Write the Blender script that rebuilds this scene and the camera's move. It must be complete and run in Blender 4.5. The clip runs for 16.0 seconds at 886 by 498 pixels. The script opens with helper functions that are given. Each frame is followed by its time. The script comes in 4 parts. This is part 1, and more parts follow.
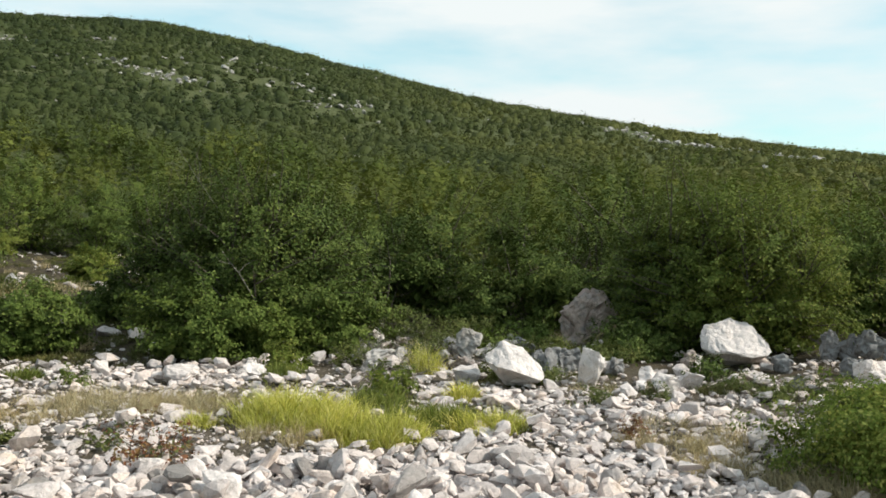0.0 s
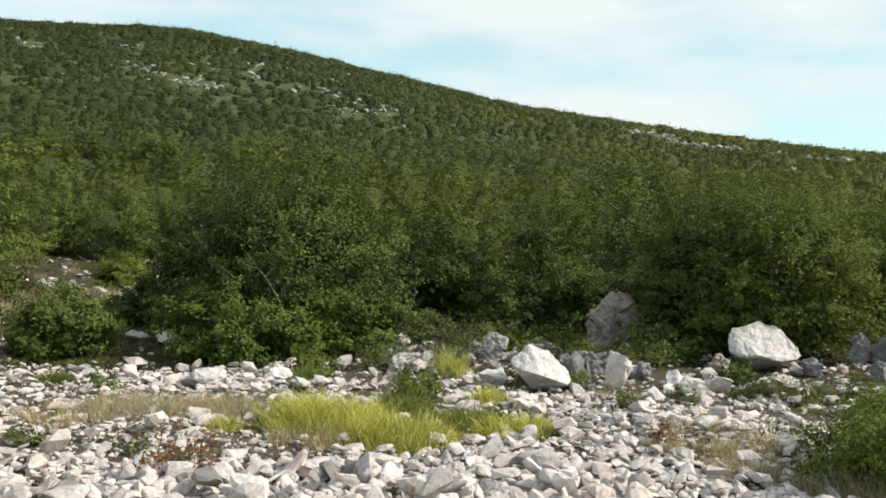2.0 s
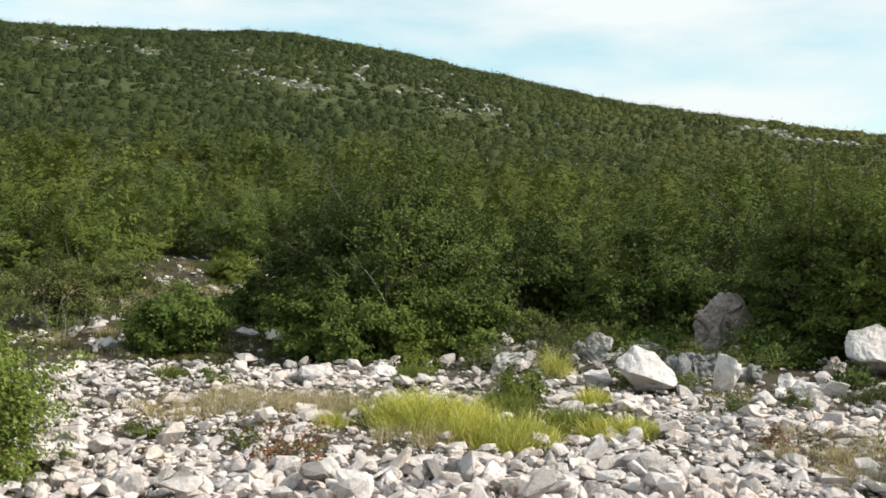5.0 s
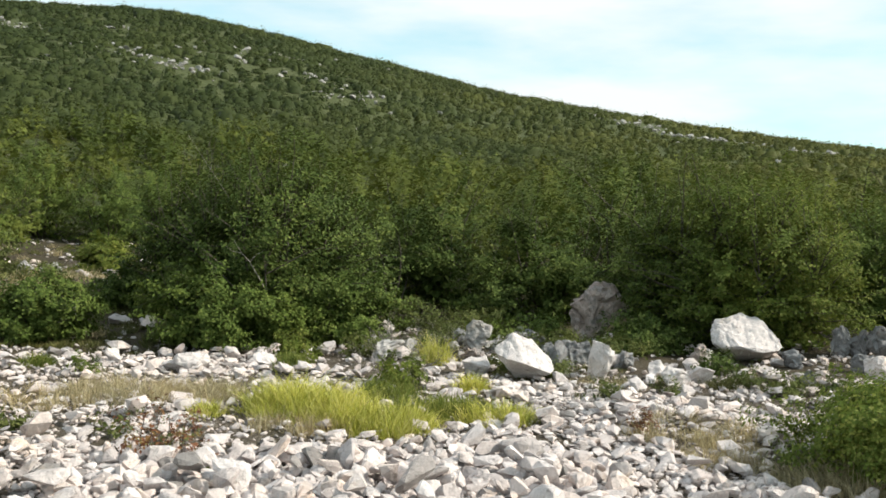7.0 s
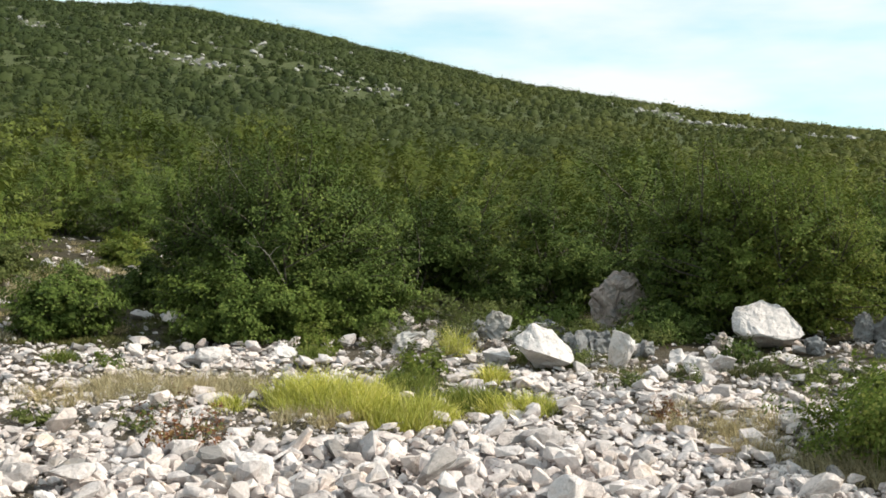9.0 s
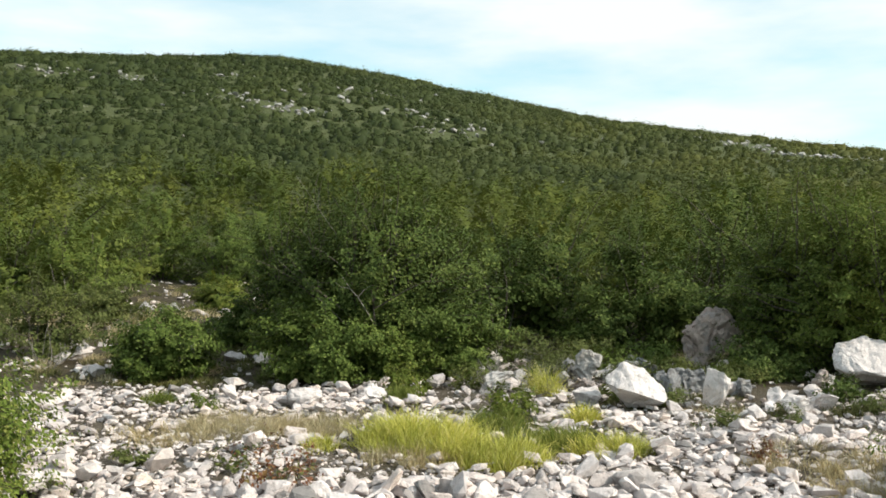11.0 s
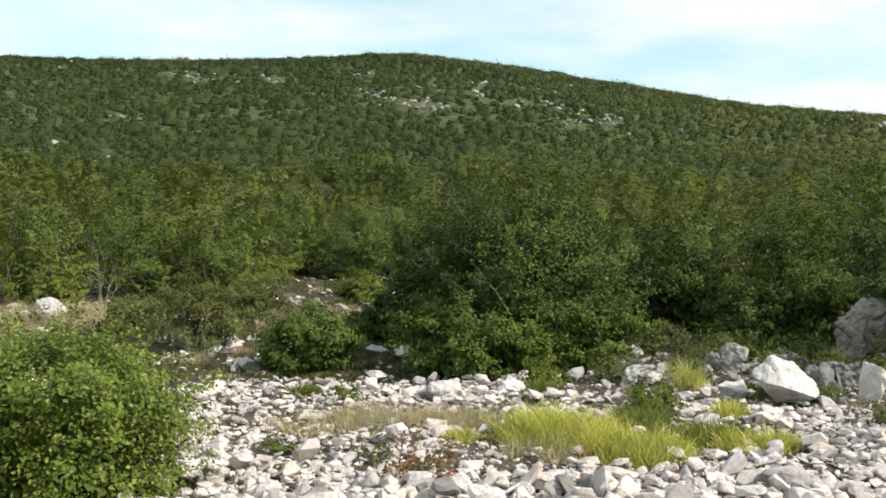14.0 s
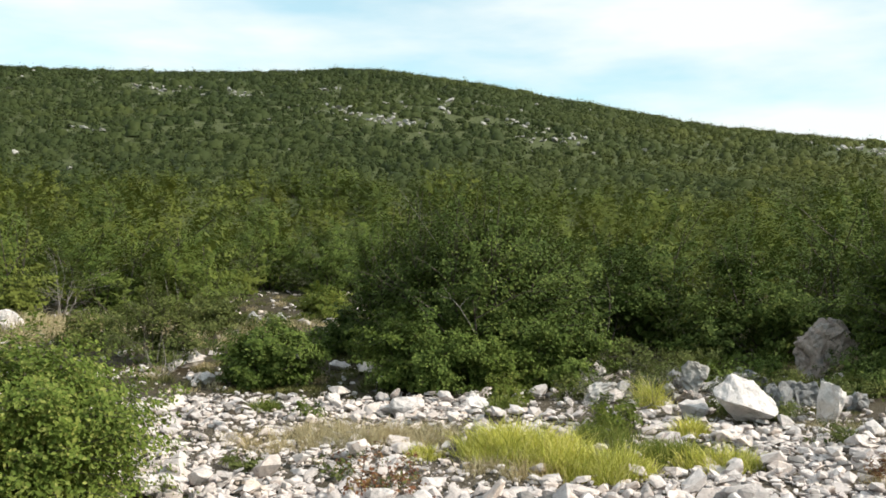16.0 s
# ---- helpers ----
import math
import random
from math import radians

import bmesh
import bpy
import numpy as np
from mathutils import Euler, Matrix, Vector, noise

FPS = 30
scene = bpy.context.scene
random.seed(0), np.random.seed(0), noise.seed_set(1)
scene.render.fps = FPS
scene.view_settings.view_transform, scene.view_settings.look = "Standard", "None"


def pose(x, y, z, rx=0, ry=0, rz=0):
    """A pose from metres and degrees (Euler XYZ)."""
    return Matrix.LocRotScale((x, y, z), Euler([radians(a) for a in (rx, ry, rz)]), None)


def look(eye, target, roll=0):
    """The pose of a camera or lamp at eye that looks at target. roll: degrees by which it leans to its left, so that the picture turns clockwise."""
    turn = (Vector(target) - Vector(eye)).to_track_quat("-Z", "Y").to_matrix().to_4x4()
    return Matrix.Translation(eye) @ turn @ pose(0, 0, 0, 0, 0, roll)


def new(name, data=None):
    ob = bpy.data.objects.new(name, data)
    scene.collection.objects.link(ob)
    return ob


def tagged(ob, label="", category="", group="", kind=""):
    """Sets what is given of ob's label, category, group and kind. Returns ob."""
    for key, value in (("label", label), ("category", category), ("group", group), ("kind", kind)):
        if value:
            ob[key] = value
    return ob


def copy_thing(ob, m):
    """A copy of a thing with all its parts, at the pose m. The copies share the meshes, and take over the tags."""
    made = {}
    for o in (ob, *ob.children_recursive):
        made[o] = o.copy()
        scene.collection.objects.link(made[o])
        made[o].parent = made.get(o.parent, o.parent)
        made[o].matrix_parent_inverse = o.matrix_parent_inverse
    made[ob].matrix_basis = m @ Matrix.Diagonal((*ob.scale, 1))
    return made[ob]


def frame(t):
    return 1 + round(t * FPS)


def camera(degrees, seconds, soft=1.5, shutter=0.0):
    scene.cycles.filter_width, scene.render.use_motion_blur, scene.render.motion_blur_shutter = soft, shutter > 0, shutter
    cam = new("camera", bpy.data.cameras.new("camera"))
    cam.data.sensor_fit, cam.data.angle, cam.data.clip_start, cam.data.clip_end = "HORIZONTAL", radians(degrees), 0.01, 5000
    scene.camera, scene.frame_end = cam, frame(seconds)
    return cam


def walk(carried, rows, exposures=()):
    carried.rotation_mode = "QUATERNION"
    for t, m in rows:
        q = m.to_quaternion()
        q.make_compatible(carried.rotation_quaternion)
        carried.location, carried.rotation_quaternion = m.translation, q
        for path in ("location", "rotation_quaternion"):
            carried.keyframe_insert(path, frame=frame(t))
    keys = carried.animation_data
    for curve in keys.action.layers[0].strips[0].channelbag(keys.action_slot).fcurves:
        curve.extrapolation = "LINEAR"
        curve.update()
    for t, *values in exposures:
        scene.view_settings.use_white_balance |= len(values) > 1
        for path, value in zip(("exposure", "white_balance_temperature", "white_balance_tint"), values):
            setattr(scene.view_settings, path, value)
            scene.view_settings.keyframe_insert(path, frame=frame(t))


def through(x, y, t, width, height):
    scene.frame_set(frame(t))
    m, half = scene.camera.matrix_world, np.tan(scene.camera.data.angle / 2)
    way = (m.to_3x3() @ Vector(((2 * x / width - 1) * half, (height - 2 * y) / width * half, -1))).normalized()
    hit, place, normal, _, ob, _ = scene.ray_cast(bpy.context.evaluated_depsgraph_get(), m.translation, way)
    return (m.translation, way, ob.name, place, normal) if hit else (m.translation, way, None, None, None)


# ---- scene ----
# A stony clearing at the foot of a scrub-covered limestone hill; the viewer stands still and turns.

# ---- camera: the viewer stands at the origin, eyes 1.6 m over the stones ----
EYE = (0.0, 0.0, 1.6)
LENS = 49.87
# seconds, turn to the left, tilt up, lean (degrees)
TURNS = (
    (0.0, 0.457, 0.792, 1.664), (0.5, 0.699, 0.784, 1.699), (1.0, 1.502, 1.026, 1.534),
    (1.5, 2.004, 1.013, 1.435), (2.0, 1.998, 0.977, 1.486), (2.5, 1.866, 0.987, 1.387),
    (3.0, 2.075, 1.019, 1.197), (3.5, 3.514, 1.104, 0.882), (4.0, 5.969, 1.079, 1.043),
    (4.2, 6.981, 1.105, 1.228), (4.7, 8.35, 0.98, 1.50), (5.25, 7.65, 0.50, 1.72), (5.8, 5.35, 0.0, 1.88),
    (6.3, 2.931, -0.269, 2.002), (6.5, 2.106, 0.006, 2.037), (7.0, 1.086, 0.263, 2.252),
    (7.5, 1.059, 0.383, 2.207), (8.0, 0.88, -0.02, 1.702), (8.5, 1.324, -0.465, 1.276),
    (8.7, 1.637, -0.47, 1.374), (9.2, 2.55, 0.0, 1.35), (9.75, 3.75, 0.95, 1.25), (10.3, 5.25, 1.85, 1.05),
    (10.8, 6.776, 2.176, 0.827), (11.0, 7.449, 1.984, 0.527), (11.5, 9.151, 1.88, 0.353),
    (12.0, 10.806, 1.687, 0.152), (12.5, 12.691, 1.447, -0.193), (13.0, 15.149, 1.363, -0.269),
    (13.5, 15.011, 1.417, -0.17), (14.0, 15.65, 1.553, -0.133), (14.5, 15.248, 1.964, 0.386),
    (15.0, 14.69, 2.576, 0.587), (15.5, 13.937, 2.595, 0.754), (16.0, 13.539, 2.53, 0.489))


def facing(turn, tilt, lean):
    """The pose of the viewer's eye, turned to the left from +y, tilted up and leaning."""
    a, b = radians(turn), radians(tilt)
    ahead = Vector((-math.sin(a) * math.cos(b), math.cos(a) * math.cos(b), math.sin(b)))
    return look(EYE, Vector(EYE) + 10 * ahead, lean)


cam = camera(LENS, 16.0, soft=1.7)
walk(cam, [(t, facing(a, b, c)) for t, a, b, c in TURNS],
     ((0.0, -0.07), (4.2, -0.07), (6.3, 0.07), (8.7, 0.07), (11.0, 0.08), (16.0, 0.08)))

# ---- light: an afternoon sun to the right, thin white cloud over blue ----
SUN_BEARING, SUN_HEIGHT = 101.0, 36.0

world = bpy.data.worlds.new("sky")
scene.world = world
world.use_nodes = True
wn, wl = world.node_tree.nodes, world.node_tree.links
background = wn["Background"]
sky = wn.new("ShaderNodeTexSky")
sky.sky_type, sky.sun_disc = "NISHITA", False
sky.sun_elevation, sky.sun_rotation = radians(SUN_HEIGHT), radians(SUN_BEARING)
place = wn.new("ShaderNodeTexCoord")
stretch = wn.new("ShaderNodeMapping")
stretch.inputs["Scale"].default_value = (1.6, 1.6, 6.5)
stretch.inputs["Rotation"].default_value = (0.0, radians(-9), 0.0)
stretch.inputs["Location"].default_value = (1.7, 0.4, 2.2)
cloud = wn.new("ShaderNodeTexNoise")
cloud.inputs["Scale"].default_value, cloud.inputs["Detail"].default_value, cloud.inputs["Roughness"].default_value = 1.7, 6.0, 0.5
cover = wn.new("ShaderNodeValToRGB")
cover.color_ramp.elements[0].position, cover.color_ramp.elements[1].position = 0.40, 0.60
cover.color_ramp.elements[0].color = (0.33, 0.33, 0.33, 1)
white = wn.new("ShaderNodeMix")
white.data_type = "RGBA"
white.inputs["B"].default_value = (10.3, 11.0, 11.0, 1)
wl.new(place.outputs["Generated"], stretch.inputs["Vector"])
wl.new(stretch.outputs["Vector"], cloud.inputs["Vector"])
wl.new(cloud.outputs["Fac"], cover.inputs["Fac"])
wl.new(cover.outputs["Color"], white.inputs["Factor"])
clear = wn.new("ShaderNodeMix")
clear.data_type, clear.blend_type = "RGBA", "MULTIPLY"
clear.inputs["Factor"].default_value = 1.0
clear.inputs["B"].default_value = (1.85, 2.65, 2.2, 1)
wl.new(sky.outputs["Color"], clear.inputs["A"])
wl.new(clear.outputs["Result"], white.inputs["A"])
wl.new(white.outputs["Result"], background.inputs["Color"])
background.inputs["Strength"].default_value = 0.091

sun = new("sun", bpy.data.lights.new("sun", "SUN"))
sun.data.energy, sun.data.angle, sun.data.color = 5.3, radians(0.53), (1.0, 0.92, 0.80)
a, b = radians(SUN_BEARING), radians(SUN_HEIGHT)
sun.matrix_world = look((math.sin(a) * math.cos(b) * 60, math.cos(a) * math.cos(b) * 60, math.sin(b) * 60), (0, 0, 0))


# ---- materials ----
def material(name, rough=0.9):
    m = bpy.data.materials.new(name)
    m.use_nodes = True
    p = m.node_tree.nodes["Principled BSDF"]
    p.inputs["Roughness"].default_value = rough
    p.inputs["Specular IOR Level"].default_value = 0.25
    return m, m.node_tree.nodes, m.node_tree.links, p


def ramp(nodes, links, value, stops, mode="LINEAR"):
    r = nodes.new("ShaderNodeValToRGB")
    r.color_ramp.interpolation = mode
    el = r.color_ramp.elements
    while len(el) < len(stops):
        el.new(0.5)
    for e, (at, c) in zip(el, stops):
        e.position, e.color = at, (*c, 1)
    links.new(value, r.inputs["Fac"])
    return r.outputs["Color"]


def noise_tex(nodes, links, vector, scale, detail=4.0, rough=0.55):
    n = nodes.new("ShaderNodeTexNoise")
    n.inputs["Scale"].default_value, n.inputs["Detail"].default_value, n.inputs["Roughness"].default_value = scale, detail, rough
    if vector is not None:
        links.new(vector, n.inputs["Vector"])
    return n.outputs["Fac"]


def mixed(nodes, links, fac, a, b, how="MIX"):
    m = nodes.new("ShaderNodeMix")
    m.data_type, m.blend_type = "RGBA", how
    for socket, v in (("Factor", fac), ("A", a), ("B", b)):
        if isinstance(v, (int, float)):
            m.inputs[socket].default_value = v
        elif isinstance(v, tuple):
            m.inputs[socket].default_value = (*v, 1)
        else:
            links.new(v, m.inputs[socket])
    return m.outputs["Result"]


def bumped(nodes, links, p, height, strength, distance):
    b = nodes.new("ShaderNodeBump")
    b.inputs["Strength"].default_value, b.inputs["Distance"].default_value = strength, distance
    links.new(height, b.inputs["Height"])
    links.new(b.outputs["Normal"], p.inputs["Normal"])


def limestone(name, tones, pieces, stain=0.35, grey=0.5, crack=0.25, relief=0.035):
    """Broken limestone: each piece its own tone, ochre and grey weathering, pitted."""
    m, n, l, p = material(name, 0.85)
    geo = n.new("ShaderNodeNewGeometry")
    own = geo.outputs["Random Per Island"] if pieces == "island" else n.new("ShaderNodeObjectInfo").outputs["Random"]
    base = ramp(n, l, own, tones)
    pos = geo.outputs["Position"]
    blot = noise_tex(n, l, pos, 5.5, 5.0, 0.6)
    weather = ramp(n, l, blot, ((0.48, (0, 0, 0)), (0.68, (1, 1, 1))))
    c = mixed(n, l, mixed(n, l, grey, (0.0, 0.0, 0.0), weather), base, (0.25, 0.25, 0.255))
    rust = ramp(n, l, noise_tex(n, l, pos, 2.3, 4.0, 0.6), ((0.60, (0, 0, 0)), (0.74, (1, 1, 1))))
    c = mixed(n, l, mixed(n, l, stain, (0.0, 0.0, 0.0), rust), c, (0.50, 0.33, 0.17))
    fine = noise_tex(n, l, pos, 60.0, 4.0, 0.7)
    c = mixed(n, l, 0.35, c, ramp(n, l, fine, ((0.3, (0.35, 0.34, 0.33)), (0.65, (1, 1, 1)))), "MULTIPLY")
    l.new(c, p.inputs["Base Color"])
    vein = n.new("ShaderNodeTexNoise")
    vein.noise_type = "RIDGED_MULTIFRACTAL"
    vein.inputs["Scale"].default_value, vein.inputs["Detail"].default_value = 3.1, 4.0
    l.new(pos, vein.inputs["Vector"])
    c = mixed(n, l, crack, c, ramp(n, l, vein.outputs["Fac"], ((0.55, (1, 1, 1)), (0.85, (0.35, 0.31, 0.28)))), "MULTIPLY")
    pit = ramp(n, l, noise_tex(n, l, pos, 13.0, 5.0, 0.7), ((0.30, (0.30, 0.28, 0.26)), (0.44, (1, 1, 1))))
    c = mixed(n, l, 0.7, c, pit, "MULTIPLY")
    l.new(c, p.inputs["Base Color"])
    bumped(n, l, p, noise_tex(n, l, pos, 16.0, 6.0, 0.65), 0.8, relief)
    return m


PALE = ((0.0, (0.22, 0.205, 0.195)), (0.10, (0.52, 0.46, 0.44)), (0.5, (0.74, 0.665, 0.64)), (0.72, (0.72, 0.60, 0.54)), (0.85, (0.54, 0.48, 0.465)), (1.0, (0.81, 0.745, 0.725)))
STONE_OWN = limestone("limestone_piece", PALE, "object", 0.5, 0.34)
STONE_JOINED = limestone("limestone_scatter", PALE, "island", 0.45, 0.34)
STONE_HILL = limestone("limestone_outcrop", ((0.0, (0.26, 0.25, 0.24)), (0.5, (0.42, 0.40, 0.385)), (1.0, (0.56, 0.53, 0.51))), "island", 0.2, 0.6)
BOULDER = limestone("limestone_boulder", ((0.0, (0.60, 0.545, 0.525)), (1.0, (0.70, 0.64, 0.62))), "object", 0.35, 0.36, 0.5, 0.018)
BOULDER_BROWN = limestone("limestone_brown", ((0.0, (0.38, 0.305, 0.27)), (1.0, (0.43, 0.35, 0.31))), "object", 0.4, 0.7, 1.0, 0.022)
BOULDER_ASH = limestone("limestone_ash", ((0.0, (0.34, 0.325, 0.31)), (1.0, (0.46, 0.435, 0.415))), "object", 0.2, 0.6, 0.8, 0.022)
# grey rock; part of the bushes' shade is mixed into its tone
BOULDER_GREY_SHADED = limestone("limestone_grey_shaded", ((0.0, (0.15, 0.148, 0.148)), (1.0, (0.24, 0.235, 0.235))), "object", 0.15, 0.6, 0.7, 0.022)


def leafy(name, tones, patch=0.6, through=0.32, own=""):
    """Leaves: a tone for each leaf, drifting from bush to bush, light let through."""
    m, n, l, p = material(name, 0.65)
    geo = n.new("ShaderNodeNewGeometry")
    c = ramp(n, l, geo.outputs["Random Per Island"], tones)
    wide = noise_tex(n, l, geo.outputs["Position"], patch, 2.0, 0.5)
    c = mixed(n, l, 0.6, c, ramp(n, l, wide, ((0.32, (0.62, 0.72, 0.62)), (0.5, (0.95, 1.0, 0.95)), (0.68, (1.2, 1.18, 0.92)))), "MULTIPLY")
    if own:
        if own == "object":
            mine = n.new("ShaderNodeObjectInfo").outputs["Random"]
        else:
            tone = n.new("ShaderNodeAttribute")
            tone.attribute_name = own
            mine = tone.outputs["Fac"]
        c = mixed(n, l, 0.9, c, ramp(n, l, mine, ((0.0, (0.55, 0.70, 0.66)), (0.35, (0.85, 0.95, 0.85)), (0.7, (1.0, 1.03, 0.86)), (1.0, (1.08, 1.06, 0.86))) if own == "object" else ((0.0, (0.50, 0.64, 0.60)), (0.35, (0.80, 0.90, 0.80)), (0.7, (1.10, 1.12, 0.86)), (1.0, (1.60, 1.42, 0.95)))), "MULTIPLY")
    l.new(c, p.inputs["Base Color"])
    p.inputs["Specular IOR Level"].default_value = 0.12
    glow = n.new("ShaderNodeBsdfTranslucent")
    l.new(c, glow.inputs["Color"])
    mix = n.new("ShaderNodeMixShader")
    mix.inputs["Fac"].default_value = through
    l.new(p.outputs["BSDF"], mix.inputs[1])
    l.new(glow.outputs["BSDF"], mix.inputs[2])
    l.new(mix.outputs["Shader"], n["Material Output"].inputs["Surface"])
    return m


LEAF = leafy("leaf_dark", ((0.0, (0.058, 0.084, 0.017)), (0.6, (0.096, 0.134, 0.027)), (1.0, (0.168, 0.202, 0.052))), 0.9, 0.19)
# a deeper green than LEAF, with the thicket's shade put into it
LEAF_DEEP_SHADED = leafy("leaf_deep_shaded", ((0.0, (0.043, 0.065, 0.014)), (0.6, (0.073, 0.104, 0.023)), (1.0, (0.138, 0.166, 0.045))), 0.9, 0.17)
LEAF_FRESH = leafy("leaf_fresh", ((0.0, (0.076, 0.104, 0.020)), (0.7, (0.120, 0.156, 0.032)), (1.0, (0.195, 0.215, 0.06))), 1.5, 0.3)
LEAF_OLIVE = leafy("leaf_olive", ((0.0, (0.095, 0.125, 0.022)), (0.7, (0.155, 0.185, 0.036)), (1.0, (0.25, 0.255, 0.07))), 1.5, 0.34)
LEAF_BRIGHT = leafy("leaf_bright", ((0.0, (0.092, 0.130, 0.024)), (0.7, (0.160, 0.204, 0.042)), (1.0, (0.31, 0.315, 0.09))), 1.5, 0.34)
LEAF_DULL = leafy("leaf_dull", ((0.0, (0.076, 0.092, 0.028)), (0.7, (0.128, 0.146, 0.046)), (1.0, (0.19, 0.195, 0.072))), 1.2)
LEAF_THICKET = leafy("leaf_thicket", ((0.0, (0.104, 0.115, 0.026)), (1.0, (0.138, 0.148, 0.034))), 0.25, 0.20, "object")
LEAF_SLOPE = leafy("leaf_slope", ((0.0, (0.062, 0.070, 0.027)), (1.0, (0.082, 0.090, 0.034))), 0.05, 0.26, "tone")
GRASS = leafy("grass_green", ((0.0, (0.22, 0.25, 0.04)), (0.5, (0.52, 0.49, 0.10)), (0.9, (0.76, 0.69, 0.24)), (1.0, (0.62, 0.51, 0.29))), 1.2, 0.4)
GRASS_DEEP = leafy("grass_deep", ((0.0, (0.09, 0.12, 0.025)), (0.6, (0.17, 0.20, 0.045)), (1.0, (0.30, 0.30, 0.10))), 1.2, 0.35)
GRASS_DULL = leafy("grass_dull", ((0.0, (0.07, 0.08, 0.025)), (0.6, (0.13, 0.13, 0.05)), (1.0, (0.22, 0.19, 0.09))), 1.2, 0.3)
STRAW = leafy("grass_dry", ((0.0, (0.27, 0.215, 0.12)), (0.6, (0.45, 0.36, 0.22)), (1.0, (0.58, 0.50, 0.34))), 1.8, 0.25)
RUST_LEAF = leafy("leaf_red", ((0.0, (0.13, 0.052, 0.034)), (0.6, (0.25, 0.115, 0.065)), (1.0, (0.24, 0.20, 0.08))), 2.0)


def bark_material(name, dark, light):
    m, n, l, p = material(name, 0.9)
    pos = n.new("ShaderNodeNewGeometry").outputs["Position"]
    l.new(ramp(n, l, noise_tex(n, l, pos, 18.0, 5.0, 0.6), ((0.3, dark), (0.7, light))), p.inputs["Base Color"])
    bumped(n, l, p, noise_tex(n, l, pos, 70.0, 4.0, 0.6), 0.4, 0.004)
    return m


BARK = bark_material("bark", (0.045, 0.037, 0.028), (0.115, 0.10, 0.082))
DEADWOOD = bark_material("dead_wood", (0.13, 0.115, 0.10), (0.30, 0.275, 0.25))


def earth_material():
    """Grit and soil among the stones, turning to dry grass and bare rock up the hill."""
    m, n, l, p = material("earth", 0.95)
    pos = n.new("ShaderNodeNewGeometry").outputs["Position"]
    away = n.new("ShaderNodeVectorMath")
    away.operation = "LENGTH"
    l.new(pos, away.inputs[0])
    uphill = n.new("ShaderNodeMapRange")
    uphill.inputs["From Min"].default_value, uphill.inputs["From Max"].default_value = 9.6, 12.5
    l.new(away.outputs["Value"], uphill.inputs["Value"])
    grit = ramp(n, l, noise_tex(n, l, pos, 38.0, 6.0, 0.7), ((0.34, (0.034, 0.026, 0.018)), (0.5, (0.085, 0.066, 0.047)), (0.64, (0.25, 0.215, 0.18))))
    soil = ramp(n, l, noise_tex(n, l, pos, 1.1, 4.0, 0.6), ((0.45, (0, 0, 0)), (0.62, (1, 1, 1))))
    near = mixed(n, l, soil, grit, mixed(n, l, 0.5, grit, (0.07, 0.062, 0.038)))
    speck = noise_tex(n, l, pos, 2.4, 6.0, 0.7)
    turf = ramp(n, l, speck, ((0.35, (0.040, 0.052, 0.017)), (0.55, (0.068, 0.080, 0.028)), (0.76, (0.108, 0.108, 0.046))))
    bare = ramp(n, l, noise_tex(n, l, pos, 7.0, 6.0, 0.7), ((0.34, (0.024, 0.018, 0.010)), (0.52, (0.054, 0.042, 0.023)), (0.70, (0.13, 0.108, 0.065))))
    higher = n.new("ShaderNodeMapRange")
    higher.inputs["From Min"].default_value, higher.inputs["From Max"].default_value = 26.0, 40.0
    l.new(away.outputs["Value"], higher.inputs["Value"])
    turf = mixed(n, l, higher.outputs["Result"], bare, turf)
    rock = ramp(n, l, noise_tex(n, l, pos, 0.55, 6.0, 0.65), ((0.66, (0, 0, 0)), (0.76, (1, 1, 1))))
    hill = mixed(n, l, rock, turf, (0.42, 0.40, 0.37))
    l.new(mixed(n, l, uphill.outputs["Result"], near, hill), p.inputs["Base Color"])
    bumped(n, l, p, noise_tex(n, l, pos, 24.0, 6.0, 0.7), 0.8, 0.05)
    return m


EARTH = earth_material()


# ---- building helpers ----
def mesh_from(name, verts, faces, mat, smooth=False):
    """A mesh from arrays: points and faces of equal length."""
    verts, faces = np.asarray(verts, np.float32), np.asarray(faces, np.int32)
    me = bpy.data.meshes.new(name)
    k = faces.shape[1]
    me.vertices.add(len(verts))
    me.vertices.foreach_set("co", verts.ravel())
    me.loops.add(faces.size)
    me.loops.foreach_set("vertex_index", faces.ravel())
    me.polygons.add(len(faces))
    me.polygons.foreach_set("loop_start", np.arange(0, faces.size, k, dtype=np.int32))
    me.polygons.foreach_set("loop_total", np.full(len(faces), k, np.int32))
    me.polygons.foreach_set("use_smooth", np.full(len(faces), smooth))
    me.materials.append(mat)
    me.update(calc_edges=True)
    return me


def part(name, me, parent, label=""):
    ob = new(name, me)
    ob.parent = parent
    return tagged(ob, label)


def polar(bearing, reach):
    """The point of the ground at a bearing (degrees to the right of +y) and distance."""
    x, y = reach * math.sin(radians(bearing)), reach * math.cos(radians(bearing))
    return x, y, float(ground_z(x, y))


